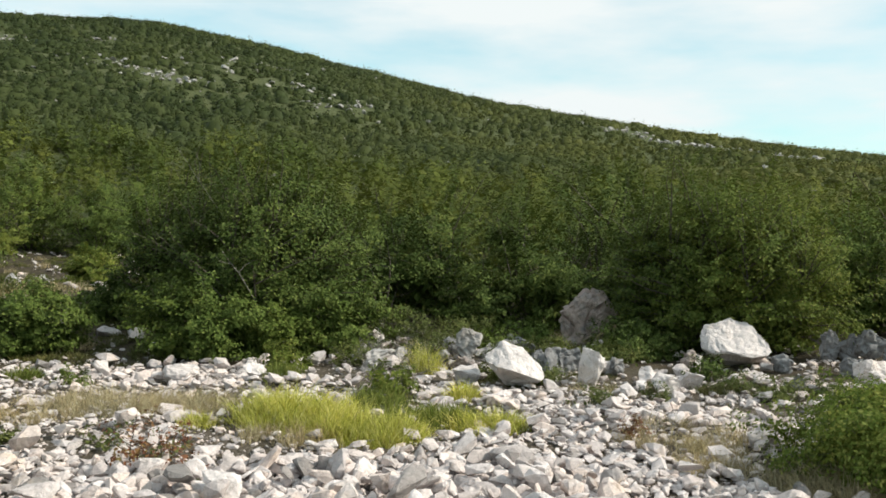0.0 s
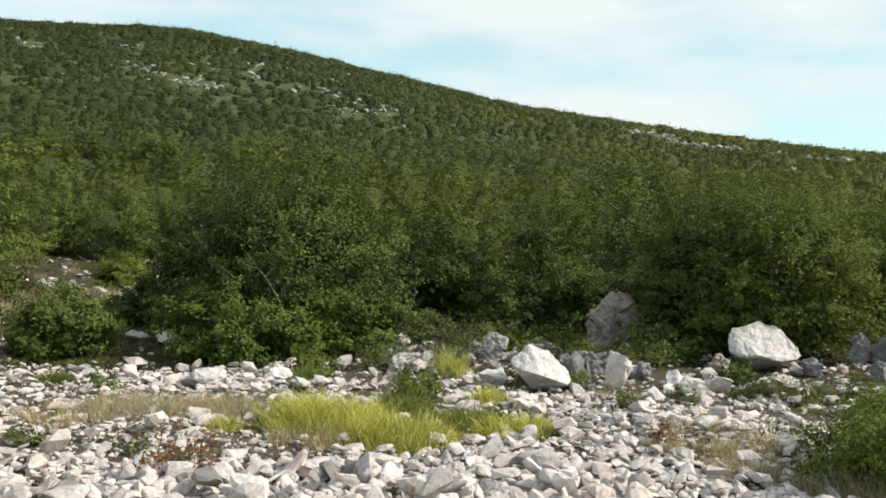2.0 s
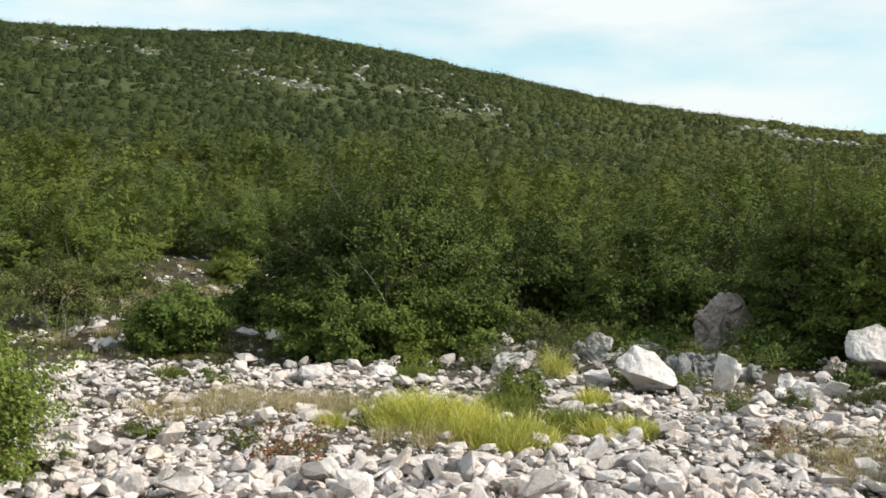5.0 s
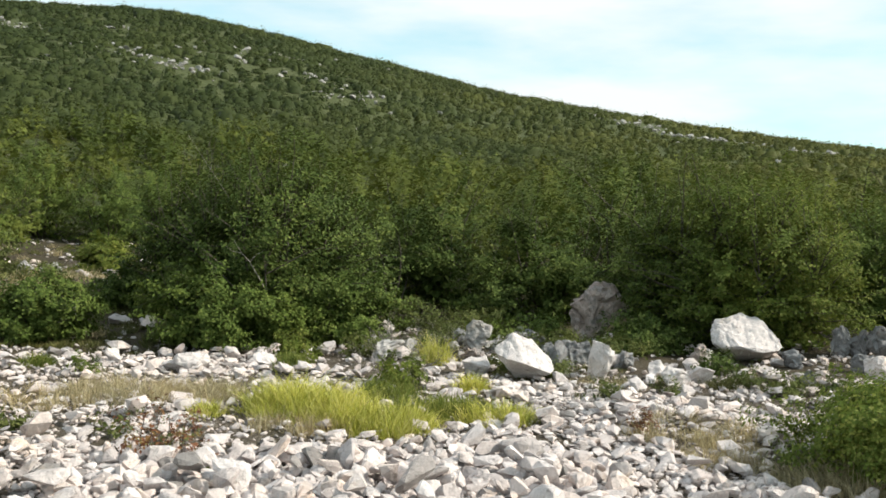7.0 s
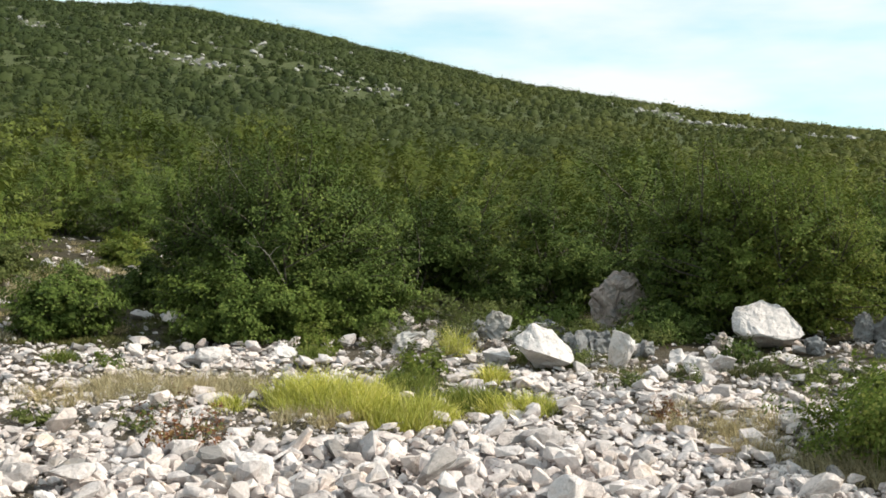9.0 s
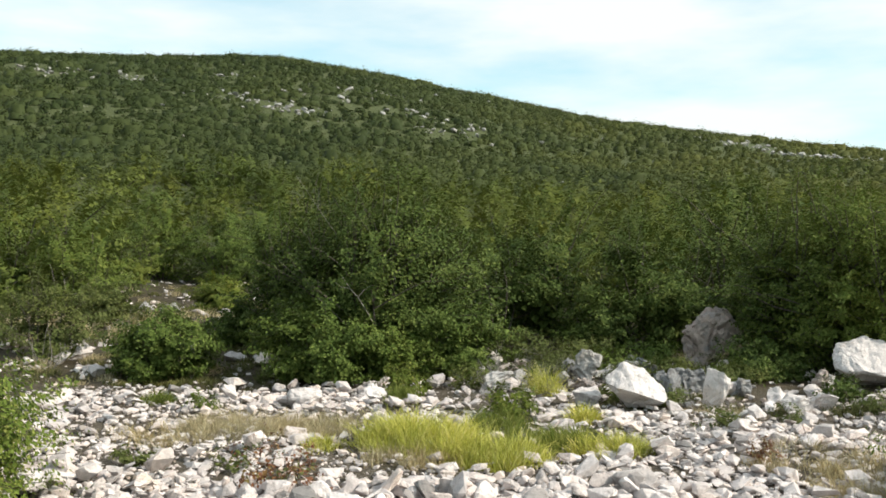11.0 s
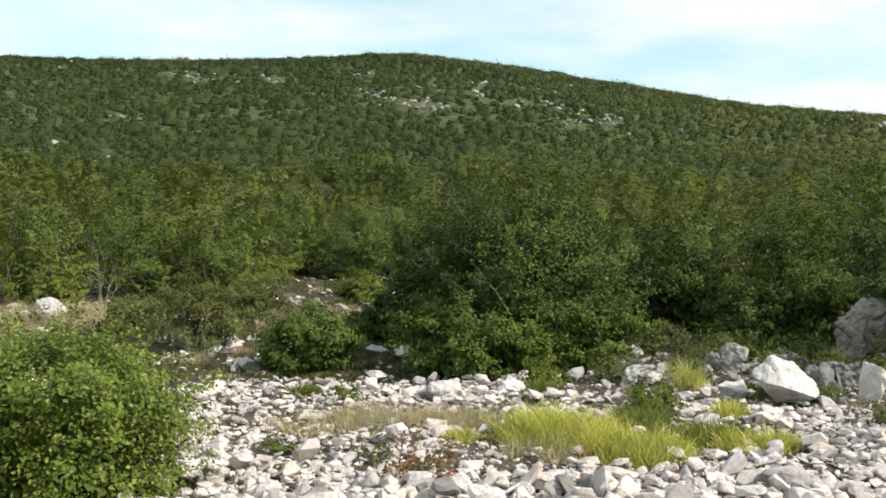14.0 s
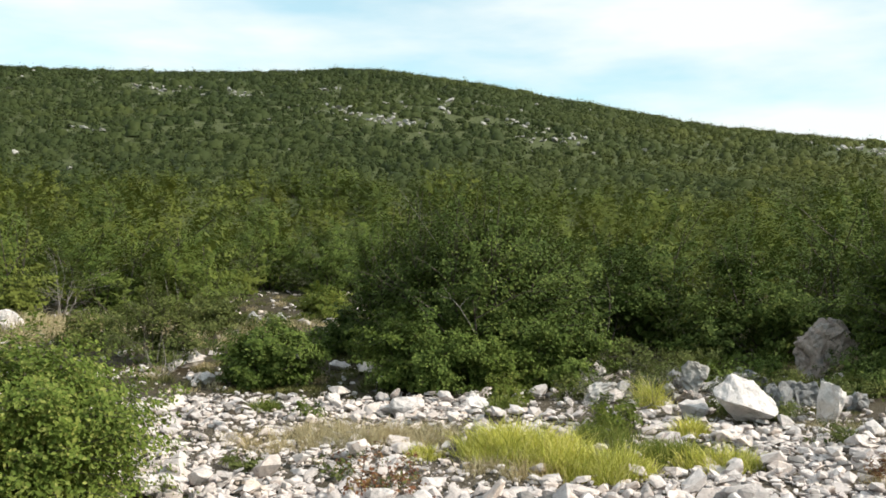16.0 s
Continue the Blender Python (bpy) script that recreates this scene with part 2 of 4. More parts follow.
def tube(points, r0, r1, sides=5):
    """A tapered tube along points, as points and quads."""
    p = np.asarray(points, float)
    k = len(p)
    d = np.gradient(p, axis=0)
    d /= np.linalg.norm(d, axis=1, keepdims=True) + 1e-9
    ref = np.where(np.abs(d[:, 2:]) > 0.9, (1.0, 0, 0), (0, 0, 1.0))
    u = np.cross(d, ref)
    u /= np.linalg.norm(u, axis=1, keepdims=True) + 1e-9
    w = np.cross(d, u)
    a = np.linspace(0, 2 * np.pi, sides, endpoint=False)
    rad = np.linspace(r0, r1, k)[:, None, None]
    v = p[:, None] + rad * (np.cos(a)[None, :, None] * u[:, None] + np.sin(a)[None, :, None] * w[:, None])
    i, j = np.meshgrid(np.arange(k - 1), np.arange(sides), indexing="ij")
    jn = (j + 1) % sides
    f = np.stack([i * sides + j, i * sides + jn, (i + 1) * sides + jn, (i + 1) * sides + j], -1).reshape(-1, 4)
    return v.reshape(-1, 3), f


def joined(pieces):
    """Several (points, faces) as one."""
    vs, fs, n = [], [], 0
    for v, f in pieces:
        vs.append(v)
        fs.append(f + n)
        n += len(v)
    return np.concatenate(vs), np.concatenate(fs)


def unit(v):
    return v / (np.linalg.norm(v, axis=-1, keepdims=True) + 1e-9)


def leaves_at(rng, at, face, size, slim=0.5, jitter=0.55, plain=False):
    """A pointed, slightly folded leaf at each point, facing roughly the given way, as points and quads."""
    n = len(at)
    up = unit(face + rng.normal(0, jitter, (n, 3)))
    d = unit(np.cross(up, rng.normal(0, 1, (n, 3))))
    side = np.cross(d, up)
    s = (size * rng.uniform(0.6, 1.35, n))[:, None]
    if plain:
        v = np.stack([at - d * s * 0.5, at + d * s * 0.5 + side * s * slim / 2, at + d * s * 0.4 - side * s * slim / 2], 1).reshape(-1, 3)
        return v, np.arange(3 * n).reshape(-1, 3)
    tip, left, right = at + d * s, at + d * s * 0.45 + side * s * slim / 2 + up * s * 0.12, at + d * s * 0.45 - side * s * slim / 2 + up * s * 0.12
    v = np.stack([at, right, tip, left], 1).reshape(-1, 3)
    return v, np.arange(4 * n).reshape(-1, 4)


def shrub_shape(seed, width, height, twigs, per_twig, leaf, stems=9, ragged=0.3, wooden=1.0, shoots=0.2, belly=2.3, plain=False, foot=0.82):
    """A many-stemmed shrub: a list of stems, the twig wood and the leaves, each as (points, quads).
    Twigs reach out to a lumpy dome; shoots are the upright ones that break its outline."""
    rng = np.random.default_rng(seed)
    t = np.linspace(0, 1, 7)[:, None]
    paths, trunks = [], []
    for k in range(stems):
        turn = 2 * np.pi * (k + rng.uniform(-0.35, 0.35)) / stems
        out = rng.uniform(0.1, 1.0) ** 0.7 * width * 0.36
        top = height * (0.65 if plain else 0.85) * rng.uniform(0.6, 0.92) * (1 - 0.4 * (out / (width * 0.45)) ** 2)
        heel = np.array([math.cos(turn), math.sin(turn), 0]) * rng.uniform(0.02, 0.07) * width
        tip = np.array([math.cos(turn) * out, math.sin(turn) * out, top])
        bow = np.array([math.cos(turn), math.sin(turn), -0.6]) * width * rng.uniform(0.0, 0.1)
        path = heel + (tip - heel) * t + bow * np.sin(np.pi * t) + np.cumsum(rng.normal(0, 0.016 * height, (7, 3)), 0) * t
        path[0, 2] = -0.08
        paths.append(path)
        trunks.append(tube(path, 0.013 * height * rng.uniform(0.7, 1.2), 0.003 * height, 5))
    phase = rng.uniform(0, 6.28, 6)
    # boughs: rounded sprays of leaves over the dome, with shaded gaps between them
    boughs = []
    count = max(5, twigs // 11)
    for k in range(count):
        turn, e = k * 2.39996 + rng.uniform(-0.3, 0.3), ((k + rng.uniform(0.1, 0.9)) / count) ** 0.85
        belt = max(0.05, 1 - e ** belly) ** 0.5 * (foot + (1 - foot) * math.sin(min(1, e * 2.2) * 1.57))
        lump = (1 + 0.16 * math.sin(3 * turn + phase[0] + 4 * e)) * rng.uniform(0.70, 1.04)
        boughs.append((np.array([math.cos(turn) * belt * lump * width / 2, math.sin(turn) * belt * lump * width / 2, e * height * 0.93]),
                       0.50 * (width * height / count) ** 0.5 * rng.uniform(0.75, 1.25)))
    wood, ends, faces, hearts = [], [], [], []
    u = np.linspace(0, 1, 4)[:, None]
    for k in range(twigs):
        turn, e = rng.uniform(0, 2 * np.pi), rng.uniform(0.02, 1.0) ** 0.9
        shoot = rng.random() < shoots
        lump = 1 + 0.20 * math.sin(3 * turn + phase[0] + 4 * e) + 0.16 * math.sin(5 * turn + phase[1] - 7 * e) + rng.normal(0, ragged * 0.25)
        belt = max(0.05, 1 - e ** belly) ** 0.5 * (foot + (1 - foot) * math.sin(min(1, e * 2.2) * 1.57))
        tip = np.array([math.cos(turn) * belt * lump * width / 2, math.sin(turn) * belt * lump * width / 2, e * height * (0.85 + 0.15 * lump)])
        out = unit(np.array([tip[0], tip[1], tip[2] * 0.6 + 0.02]))
        swell = out
        if not shoot and k % 6:
            heart, size = boughs[(k * 7) % count]
            tip = heart + rng.normal(0, 1, 3) * size * (1, 1, 0.6)
            tip[2] = max(tip[2], 0.05)
            out = unit(np.array([heart[0], heart[1], heart[2] * 0.6 + 0.02]))
            swell = unit((tip - heart) / size + 0.9 * out)
        elif not shoot:
            tip *= (rng.uniform(0.3, 1.0) ** 0.5)
        hearts.append(tip[None] * rng.uniform(0.2, 0.72, (3, 1)) * (1, 1, 1.05))
        path = paths[int(np.argmin([np.linalg.norm(q[4, :2] - tip[:2] * 0.7) + rng.uniform(0, width * 0.2) for q in paths]))]
        root = path[int(np.clip(np.argmin(np.abs(path[:, 2] - tip[2] * 0.75)), 1, 6))]
        if shoot:
            tip = tip + np.array([0, 0, rng.uniform(0.04, 0.15) * height]) + out * 0.03 * width
        start = root + (tip - root) * max(0.0, 1 - rng.uniform(0.22, 0.42) * width / (np.linalg.norm(tip - root) + 1e-6))
        twig = start + (tip - start) * u + np.array([0, 0, 0.08 * width]) * (u - u ** 2) + rng.normal(0, 0.012 * width, (4, 3)) * u
        twig[:, 2] = np.maximum(twig[:, 2], 0.04)
        if rng.random() < wooden:
            wood.append(tube(np.concatenate([root[None], twig]), 0.005 * height, 0.0015 * height, 3))
        m = max(3, int(per_twig * rng.uniform(0.6, 1.3)))
        q = rng.uniform(0.05, 1.0, m) ** 0.8
        j = np.minimum((q * 3).astype(int), 2)
        on = twig[j] + (twig[j + 1] - twig[j]) * (q * 3 - j)[:, None]
        spread = np.array([1, 1, 0.6]) * (0.032 if shoot else 0.052) * width ** 0.6
        ends.append(on + rng.normal(0, 1, (m, 3)) * spread[None] * (1.15 - 0.6 * q)[:, None])
        faces.append(np.repeat((out * 0.4 + swell * 0.6 + (0, 0, 0.4))[None], m, 0))
    at, face = np.concatenate(ends), np.concatenate(faces)
    at[:, 2] = np.maximum(at[:, 2], 0.03 + 0.05 * rng.random(len(at)))
    if not wood:
        wood.append(trunks[0])
    heart = np.concatenate(hearts)
    coat = leaves_at(rng, at, face, leaf, 0.64, 0.24 if plain else 0.40, plain)
    # oversized leaves hidden inside the crown, added to block light and darken gaps
    inner = leaves_at(rng, heart, unit(heart + (0, 0, 0.01)), min(leaf * 2.6, 0.11 * width), 0.6, 0.5, plain)
    return trunks, joined(wood), joined([coat, inner])


def shrub(name, where, shape, leaf_mat, label, group, turn=0.0, bark=None):
    """One shrub: its stems one by one, its twigs and its crown of leaves."""
    trunks, (wv, wf), (lv, lf) = shape
    base = new(name)
    base.matrix_world = pose(*where, 0, 0, turn)
    for v, f in trunks:
        part("stem", mesh_from("stem", v, f, bark or BARK, True), base, "grey-brown woody stem")
    tagged(part("twig_work", mesh_from("twig_work", wv, wf, bark or BARK, True), base), kind="stuff")
    part("crown", mesh_from("crown", lv, lf, leaf_mat), base)
    return tagged(base, label, "shrub", group)


# ---- the lie of the land ----
def crest(az):
    """Slope of sight to the crest, by bearing in degrees."""
    e = np.interp(az, (-52, -40, -35, -29, -24, -20, -17.5, -14.5, -12, -9.6, -7, -4.6, -2.2, 1.5, 3.2, 8.3, 13.2, 19.5, 24.4, 32),
                  (0.210, 0.213, 0.218, 0.224, 0.2297, 0.2350, 0.2362, 0.2300, 0.2235, 0.217, 0.2073, 0.199, 0.190, 0.176, 0.170, 0.1575, 0.1435, 0.127, 0.116, 0.10)) - 0.0058
    out = np.maximum(np.maximum(-42 - az, az - 28), 0) / 70
    return 0.02 + (e - 0.02) * (0.5 + 0.5 * np.cos(np.pi * np.clip(out, 0, 1)))


def ground_z(x, y):
    """The height of the ground: a stony flat, a gentle rise, then the hill and its far side."""
    x, y = np.asarray(x, float), np.asarray(y, float)
    r, az = np.hypot(x, y), np.degrees(np.arctan2(x, y))
    e, far, r0 = crest(az), 170.0, 24.0
    soft = np.sqrt((r - 5) ** 2 + 1.5)
    near = 0.06 * (r - 5 + soft) / 2
    z0, m0, z1, m1, s = 0.06 * (r0 - 5) + .001, 0.06, 1.6 + far * e, e, np.clip((r - r0) / (far - r0), 0, 1)
    d = far - r0
    hill = (2*s**3 - 3*s**2 + 1) * z0 + (s**3 - 2*s**2 + s) * d * m0 + (3*s**2 - 2*s**3) * z1 + (s**3 - s**2) * d * m1
    over = np.maximum(r - far, 0)
    back = z1 + e * over - over ** 2 / 260
    drop = np.where(over > 60, z1 + e * 60 - 60**2/260 - (over - 60) * (120/260 - e) * np.exp(-np.maximum(over-60,0) / 120) , back)
    z = np.where(r < r0, near, np.where(r < far, hill, drop))
    small = 0.030 * np.sin(1.9 * x + 0.7 * y) * np.sin(1.5 * y - 0.4 * x + 1) + 0.018 * np.sin(4.1 * x - y + 2) * np.sin(3.7 * y + x)
    wide = 0.07 * np.sin(0.55 * x + 1) * np.sin(0.6 * y + 2 + 0.2 * x)
    swell = 0.6 * np.sin(0.11 * x + 0.5) * np.sin(0.09 * y + 0.03 * x + 1.2) * np.clip((r - 40) / 30, 0, 1) * np.clip((165 - r) / 40, 0, 1)
    return z + (small + wide) * np.clip((r - 3) / 3, 0, 1) * np.clip((60 - r) / 30, 0, 1) + swell


def land():
    """One sheet of ground from the viewer's feet over the hill to the horizon."""
    rings = np.concatenate([[0.0], np.linspace(0.6, 14, 90), np.geomspace(14.3, 200, 110), np.geomspace(210, 4200, 30)])
    az = np.concatenate([np.linspace(-60, 45, 151), np.linspace(50, 295, 50)])
    R, A = np.meshgrid(rings, np.radians(az), indexing="ij")
    X, Y = R * np.sin(A), R * np.cos(A)
    Z = ground_z(X, Y)
    na, nr = len(az), len(rings)
    i, j = np.meshgrid(np.arange(nr - 1), np.arange(na), indexing="ij")
    k = (j + 1) % na
    f = np.stack([i * na + j, i * na + k, (i + 1) * na + k, (i + 1) * na + j], -1).reshape(-1, 4)
    v = np.stack([X, Y, Z], -1).reshape(-1, 3)
    ob = new("ground", mesh_from("ground", v, f[:, ::-1], EARTH, True))
    return tagged(ob, "stony grey-brown earth rising into a scrub-covered hill", "ground", "", "structure")


ground = land()


# ---- shrubs close by: bearing, distance, width, height ----
RIM = "shrubs at the edge of the stones"
SHRUBS = (
    # bearing, distance, width, height, twigs, leaves a twig, leaf length, leaf, label
    (-11.0, 12.7, 2.9, 2.45, 512, 99, 0.045, LEAF_DEEP_SHADED, "large dense dark green shrub behind the stones"),
    (-14.6, 11.75, 1.6, 0.95, 200, 94, 0.043, LEAF, "low green leafy shrub in front of a large one"),
    (-10.2, 11.9, 1.4, 0.75, 136, 89, 0.043, LEAF, "low dark green shrub in front of a large one"),
    (-6.8, 12.0, 1.2, 0.95, 152, 89, 0.043, LEAF, "low green shrub beside grey rocks"),
    (-23.8, 12.3, 1.4, 0.85, 180, 91, 0.043, LEAF, "small rounded leafy green shrub on the stones"),
    (-29.9, 13.9, 1.5, 1.12, 135, 60, 0.040, LEAF_DULL, "sparse olive-brown shrub with bare stems"),
    # lighter leaves on the next two stand for sunlight on their right side
    (15.8, 13.6, 2.75, 2.42, 480, 94, 0.045, LEAF_FRESH, "large dark green shrub behind a white boulder"),
    (19.0, 13.5, 2.1, 1.95, 300, 91, 0.043, LEAF_OLIVE, "leafy green shrub behind a white boulder"),
    (23.6, 16.6, 2.3, 2.1, 208, 64, 0.056, LEAF, "green shrub behind grey rocks"),
    (27.5, 15.5, 2.3, 1.9, 176, 64, 0.056, LEAF, "green shrub behind grey rocks"),
    (-1.2, 16.2, 2.3, 2.35, 240, 64, 0.056, LEAF_DEEP_SHADED, "tall dark green shrub in the thicket"),
    (5.4, 15.6, 2.4, 2.2, 240, 64, 0.056, LEAF_DEEP_SHADED, "tall dark green shrub in the thicket"),
    (2.2, 15.2, 1.6, 1.0, 120, 59, 0.056, LEAF_DEEP_SHADED, "low dark green shrub at the foot of the thicket"),
    (12.3, 13.8, 1.5, 1.7, 230, 85, 0.046, LEAF_DEEP_SHADED, "dark green shrub in the shade of a larger one"),
    (9.6, 16.6, 2.4, 2.5, 220, 64, 0.056, LEAF_DEEP_SHADED, "tall dark green shrub in the thicket"),
    (-4.6, 15.4, 1.9, 1.7, 160, 64, 0.056, LEAF_DEEP_SHADED, "dark green shrub at the foot of the thicket"),
    # the next four are added for dark mass and shade by the large shrub
    (-15.4, 14.6, 1.7, 1.9, 190, 70, 0.052, LEAF_DEEP_SHADED, "dark green shrub in the shade of a larger one"),
    (-14.2, 14.9, 2.2, 2.3, 200, 64, 0.055, LEAF_DEEP_SHADED, "tall dark green shrub behind a larger one"),
    (-16.1, 13.9, 1.5, 2.15, 230, 80, 0.050, LEAF_DEEP_SHADED, "dark green shrub in the shade of a larger one"),
    (-19.0, 15.2, 1.2, 0.55, 110, 64, 0.052, LEAF_DEEP_SHADED, "low dark green shrub in the shade of larger ones"),
    (-27.2, 17.2, 1.2, 0.7, 100, 48, 0.055, LEAF_DULL, "olive shrub at the edge of a clearing"),
    (-33.5, 15.6, 1.3, 0.6, 90, 40, 0.050, LEAF_DULL, "low olive shrub in dry grass"),
    (-38.6, 23.6, 3.3, 2.5, 190, 84, 0.058, LEAF, "broad green shrub behind a grassy clearing"),
    (-33.0, 22.8, 3.0, 2.3, 180, 84, 0.058, LEAF, "broad green shrub behind a grassy clearing"),
    (-28.6, 21.8, 2.6, 1.8, 150, 84, 0.058, LEAF_FRESH, "rounded green shrub behind a grassy clearing"),
    (-27.6, 27.5, 2.6, 2.1, 150, 84, 0.058, LEAF, "green shrub behind a stony clearing"),
    (-20.6, 20.6, 1.35, 0.75, 150, 60, 0.052, LEAF_OLIVE, "low light green shrub in a stony clearing"),
    (-20.4, 28.6, 2.8, 2.2, 170, 84, 0.058, LEAF, "green shrub behind a stony clearing"),
    (-16.8, 24.8, 2.6, 2.4, 150, 84, 0.058, LEAF, "green shrub behind a stony clearing"),
    (-23.8, 30.0, 3.0, 2.4, 150, 74, 0.066, LEAF, "green shrub behind a stony clearing"),
    (-18.4, 30.0, 3.0, 2.6, 150, 74, 0.066, LEAF, "green shrub behind a stony clearing"),
    (26.3, 7.35, 1.9, 0.70, 420, 96, 0.033, LEAF_BRIGHT, "low bright green shrub on dry grass"),
    (-38.0, 6.65, 2.18, 1.18, 520, 108, 0.033, LEAF_BRIGHT, "bright green leafy shrub on white stones"))
for k, (bearing, reach, wide, tall, twigs, per, leaf, mat, label) in enumerate(SHRUBS):
    few = mat is LEAF_DULL
    made = shrub("shrub", polar(bearing, reach), shrub_shape(101 + k, wide, tall, twigs, per, leaf, 12 if wide > 2.5 or few else 8, wooden=0.6 if few or reach < 15 else 0.25, plain=reach > 20, shoots=0.25 if tall > 1.5 else 0.08, belly=2.3 if tall > 1.3 else 3.0, foot=0.68 if bearing < -35 and reach < 8 else 0.82), mat, label, RIM, 37 * k)
    if k == 0:
        big_shrub = made


def dead_branch(path, forks, thick):
    """A pale bare branch in the crown of the large shrub, with its side twigs."""
    pieces = [tube(path, thick, thick * 0.35, 5)] + [tube(f, thick * 0.55, thick * 0.2, 4) for f in forks]
    ob = part("dead_branch", mesh_from("dead_branch", *joined(pieces), DEADWOOD, True), big_shrub, "bare grey dead branch")
    ob.matrix_parent_inverse = big_shrub.matrix_world.inverted()


bpy.context.view_layer.update()
dead_branch(((-2.30, 11.6, 0.95), (-2.37, 11.25, 1.21), (-2.47, 11.13, 1.41), (-2.56, 11.11, 1.51), (-2.66, 11.08, 1.66)),
            (((-2.47, 11.13, 1.41), (-2.40, 11.15, 1.50), (-2.31, 11.2, 1.56)), ((-2.56, 11.11, 1.51), (-2.66, 11.05, 1.53), (-2.75, 11.05, 1.60))), 0.007)
dead_branch(((-2.2, 12.2, 1.5), (-2.24, 12.0, 1.98), (-2.27, 11.98, 2.2), (-2.30, 11.97, 2.46)), (((-2.24, 12.0, 1.98), (-2.17, 11.95, 2.15), (-2.15, 11.95, 2.3)),), 0.006)
dead_branch(((-3.0, 12.2, 2.2), (-3.22, 12.08, 2.54), (-3.40, 12.08, 2.80), (-3.53, 12.09, 2.98)), (((-3.22, 12.08, 2.54), (-3.2, 12.0, 2.75), (-3.25, 12.0, 2.9)),), 0.004)


# ---- the thicket and the scrub on the hill ----
def spots(seed, inner, outer, left, right, gap, tries, open_ground):
    """Places scattered no closer than gap to each other, clear of open ground."""
    rng = np.random.default_rng(seed)
    cell, kept = {}, []
    for _ in range(tries):
        r, az = math.sqrt(rng.uniform(inner ** 2, outer ** 2)), rng.uniform(left, right)
        x, y = r * math.sin(radians(az)), r * math.cos(radians(az))
        if any((x - ox) ** 2 + (y - oy) ** 2 < o ** 2 for ox, oy, o in open_ground):
            continue
        i, j = int(x // gap), int(y // gap)
        if all((x - px) ** 2 + (y - py) ** 2 >= gap * gap for a in (-1, 0, 1) for b in (-1, 0, 1) for px, py in cell.get((i + a, j + b), ())):
            cell.setdefault((i, j), []).append((x, y))
            kept.append((x, y))
    return kept


def disc(bearing, reach, radius):
    x, y, _ = polar(bearing, reach)
    return x, y, radius


CLEARINGS = [disc(-22.0, 20.5, 3.1), disc(-23.0, 25.0, 2.9), disc(-30, 17, 3.6), disc(-38, 17.5, 3.6), disc(-47, 17, 4.0)]
CLEARINGS += [disc(b, r, 0.35 * w + 0.3) for b, r, w, *_ in SHRUBS if r > 14]
# bare limestone showing on the hill: bearing, distance, radius
OUTCROPS = [(-31.7, 136, 1.8), (-29.8, 131, 2.6), (-28.4, 135, 2.2), (-25.8, 131, 2.0), (-20.2, 133, 1.8), (-20.6, 113, 2.0),
            (-18.5, 108, 2.4), (-17.1, 104, 2.4), (-16.1, 105, 2.2), (-14.9, 117, 2.6), (-12.9, 125, 2.2), (-9.3, 110, 1.8),
            (-7.6, 101, 1.8), (-5.5, 106, 2.2), (-10.7, 125, 1.6), (-34.3, 96, 1.4), (9.7, 138, 2.6), (10.8, 144, 2.6),
            (12.1, 130, 2.4), (13.3, 134, 2.8), (14.6, 138, 2.4), (16.1, 140, 2.4), (18.6, 136, 2.6), (20.6, 138, 2.0), (-11.8, 59, 0.9), (-10.1, 57, 0.8), (-25.7, 127, 1.6)]

def thicket_shrub(k, twigs, per, leaf):
    shape = shrub_shape(30 + k, 2.8, 2.5, twigs, per, leaf, 4, 0.5, 0.1, 0.4, plain=True)
    return shrub("shrub", (0, 0, 0), shape, LEAF_THICKET, "dense green shrub in the thicket on the slope", "shrubs in the thicket")


masters = [thicket_shrub(k, 84, 52, 0.076) for k in range(6)] + [thicket_shrub(k, 68, 26, 0.118) for k in range(6, 12)]
rng = np.random.default_rng(5)
thicket = spots(4, 17.0, 64, -47, 31, 2.4, 9000, CLEARINGS)
thicket = sorted(thicket, key=lambda p: math.hypot(*p))[:280]
reach = max(math.hypot(*p) for p in thicket)
for k, (x, y) in enumerate(thicket):
    s = rng.uniform(0.65, 1.3)
    m = pose(x, y, float(ground_z(x, y)) - 0.03, 0, 0, rng.uniform(0, 360)) @ Matrix.Diagonal((s, s, s * rng.uniform(0.75, 1.1), 1))
    own = k % 6 if k < 72 else 6 + k % 6
    if k < 6 or 72 <= k < 78:
        masters[own].matrix_world = m
    else:
        copy_thing(masters[own], m)


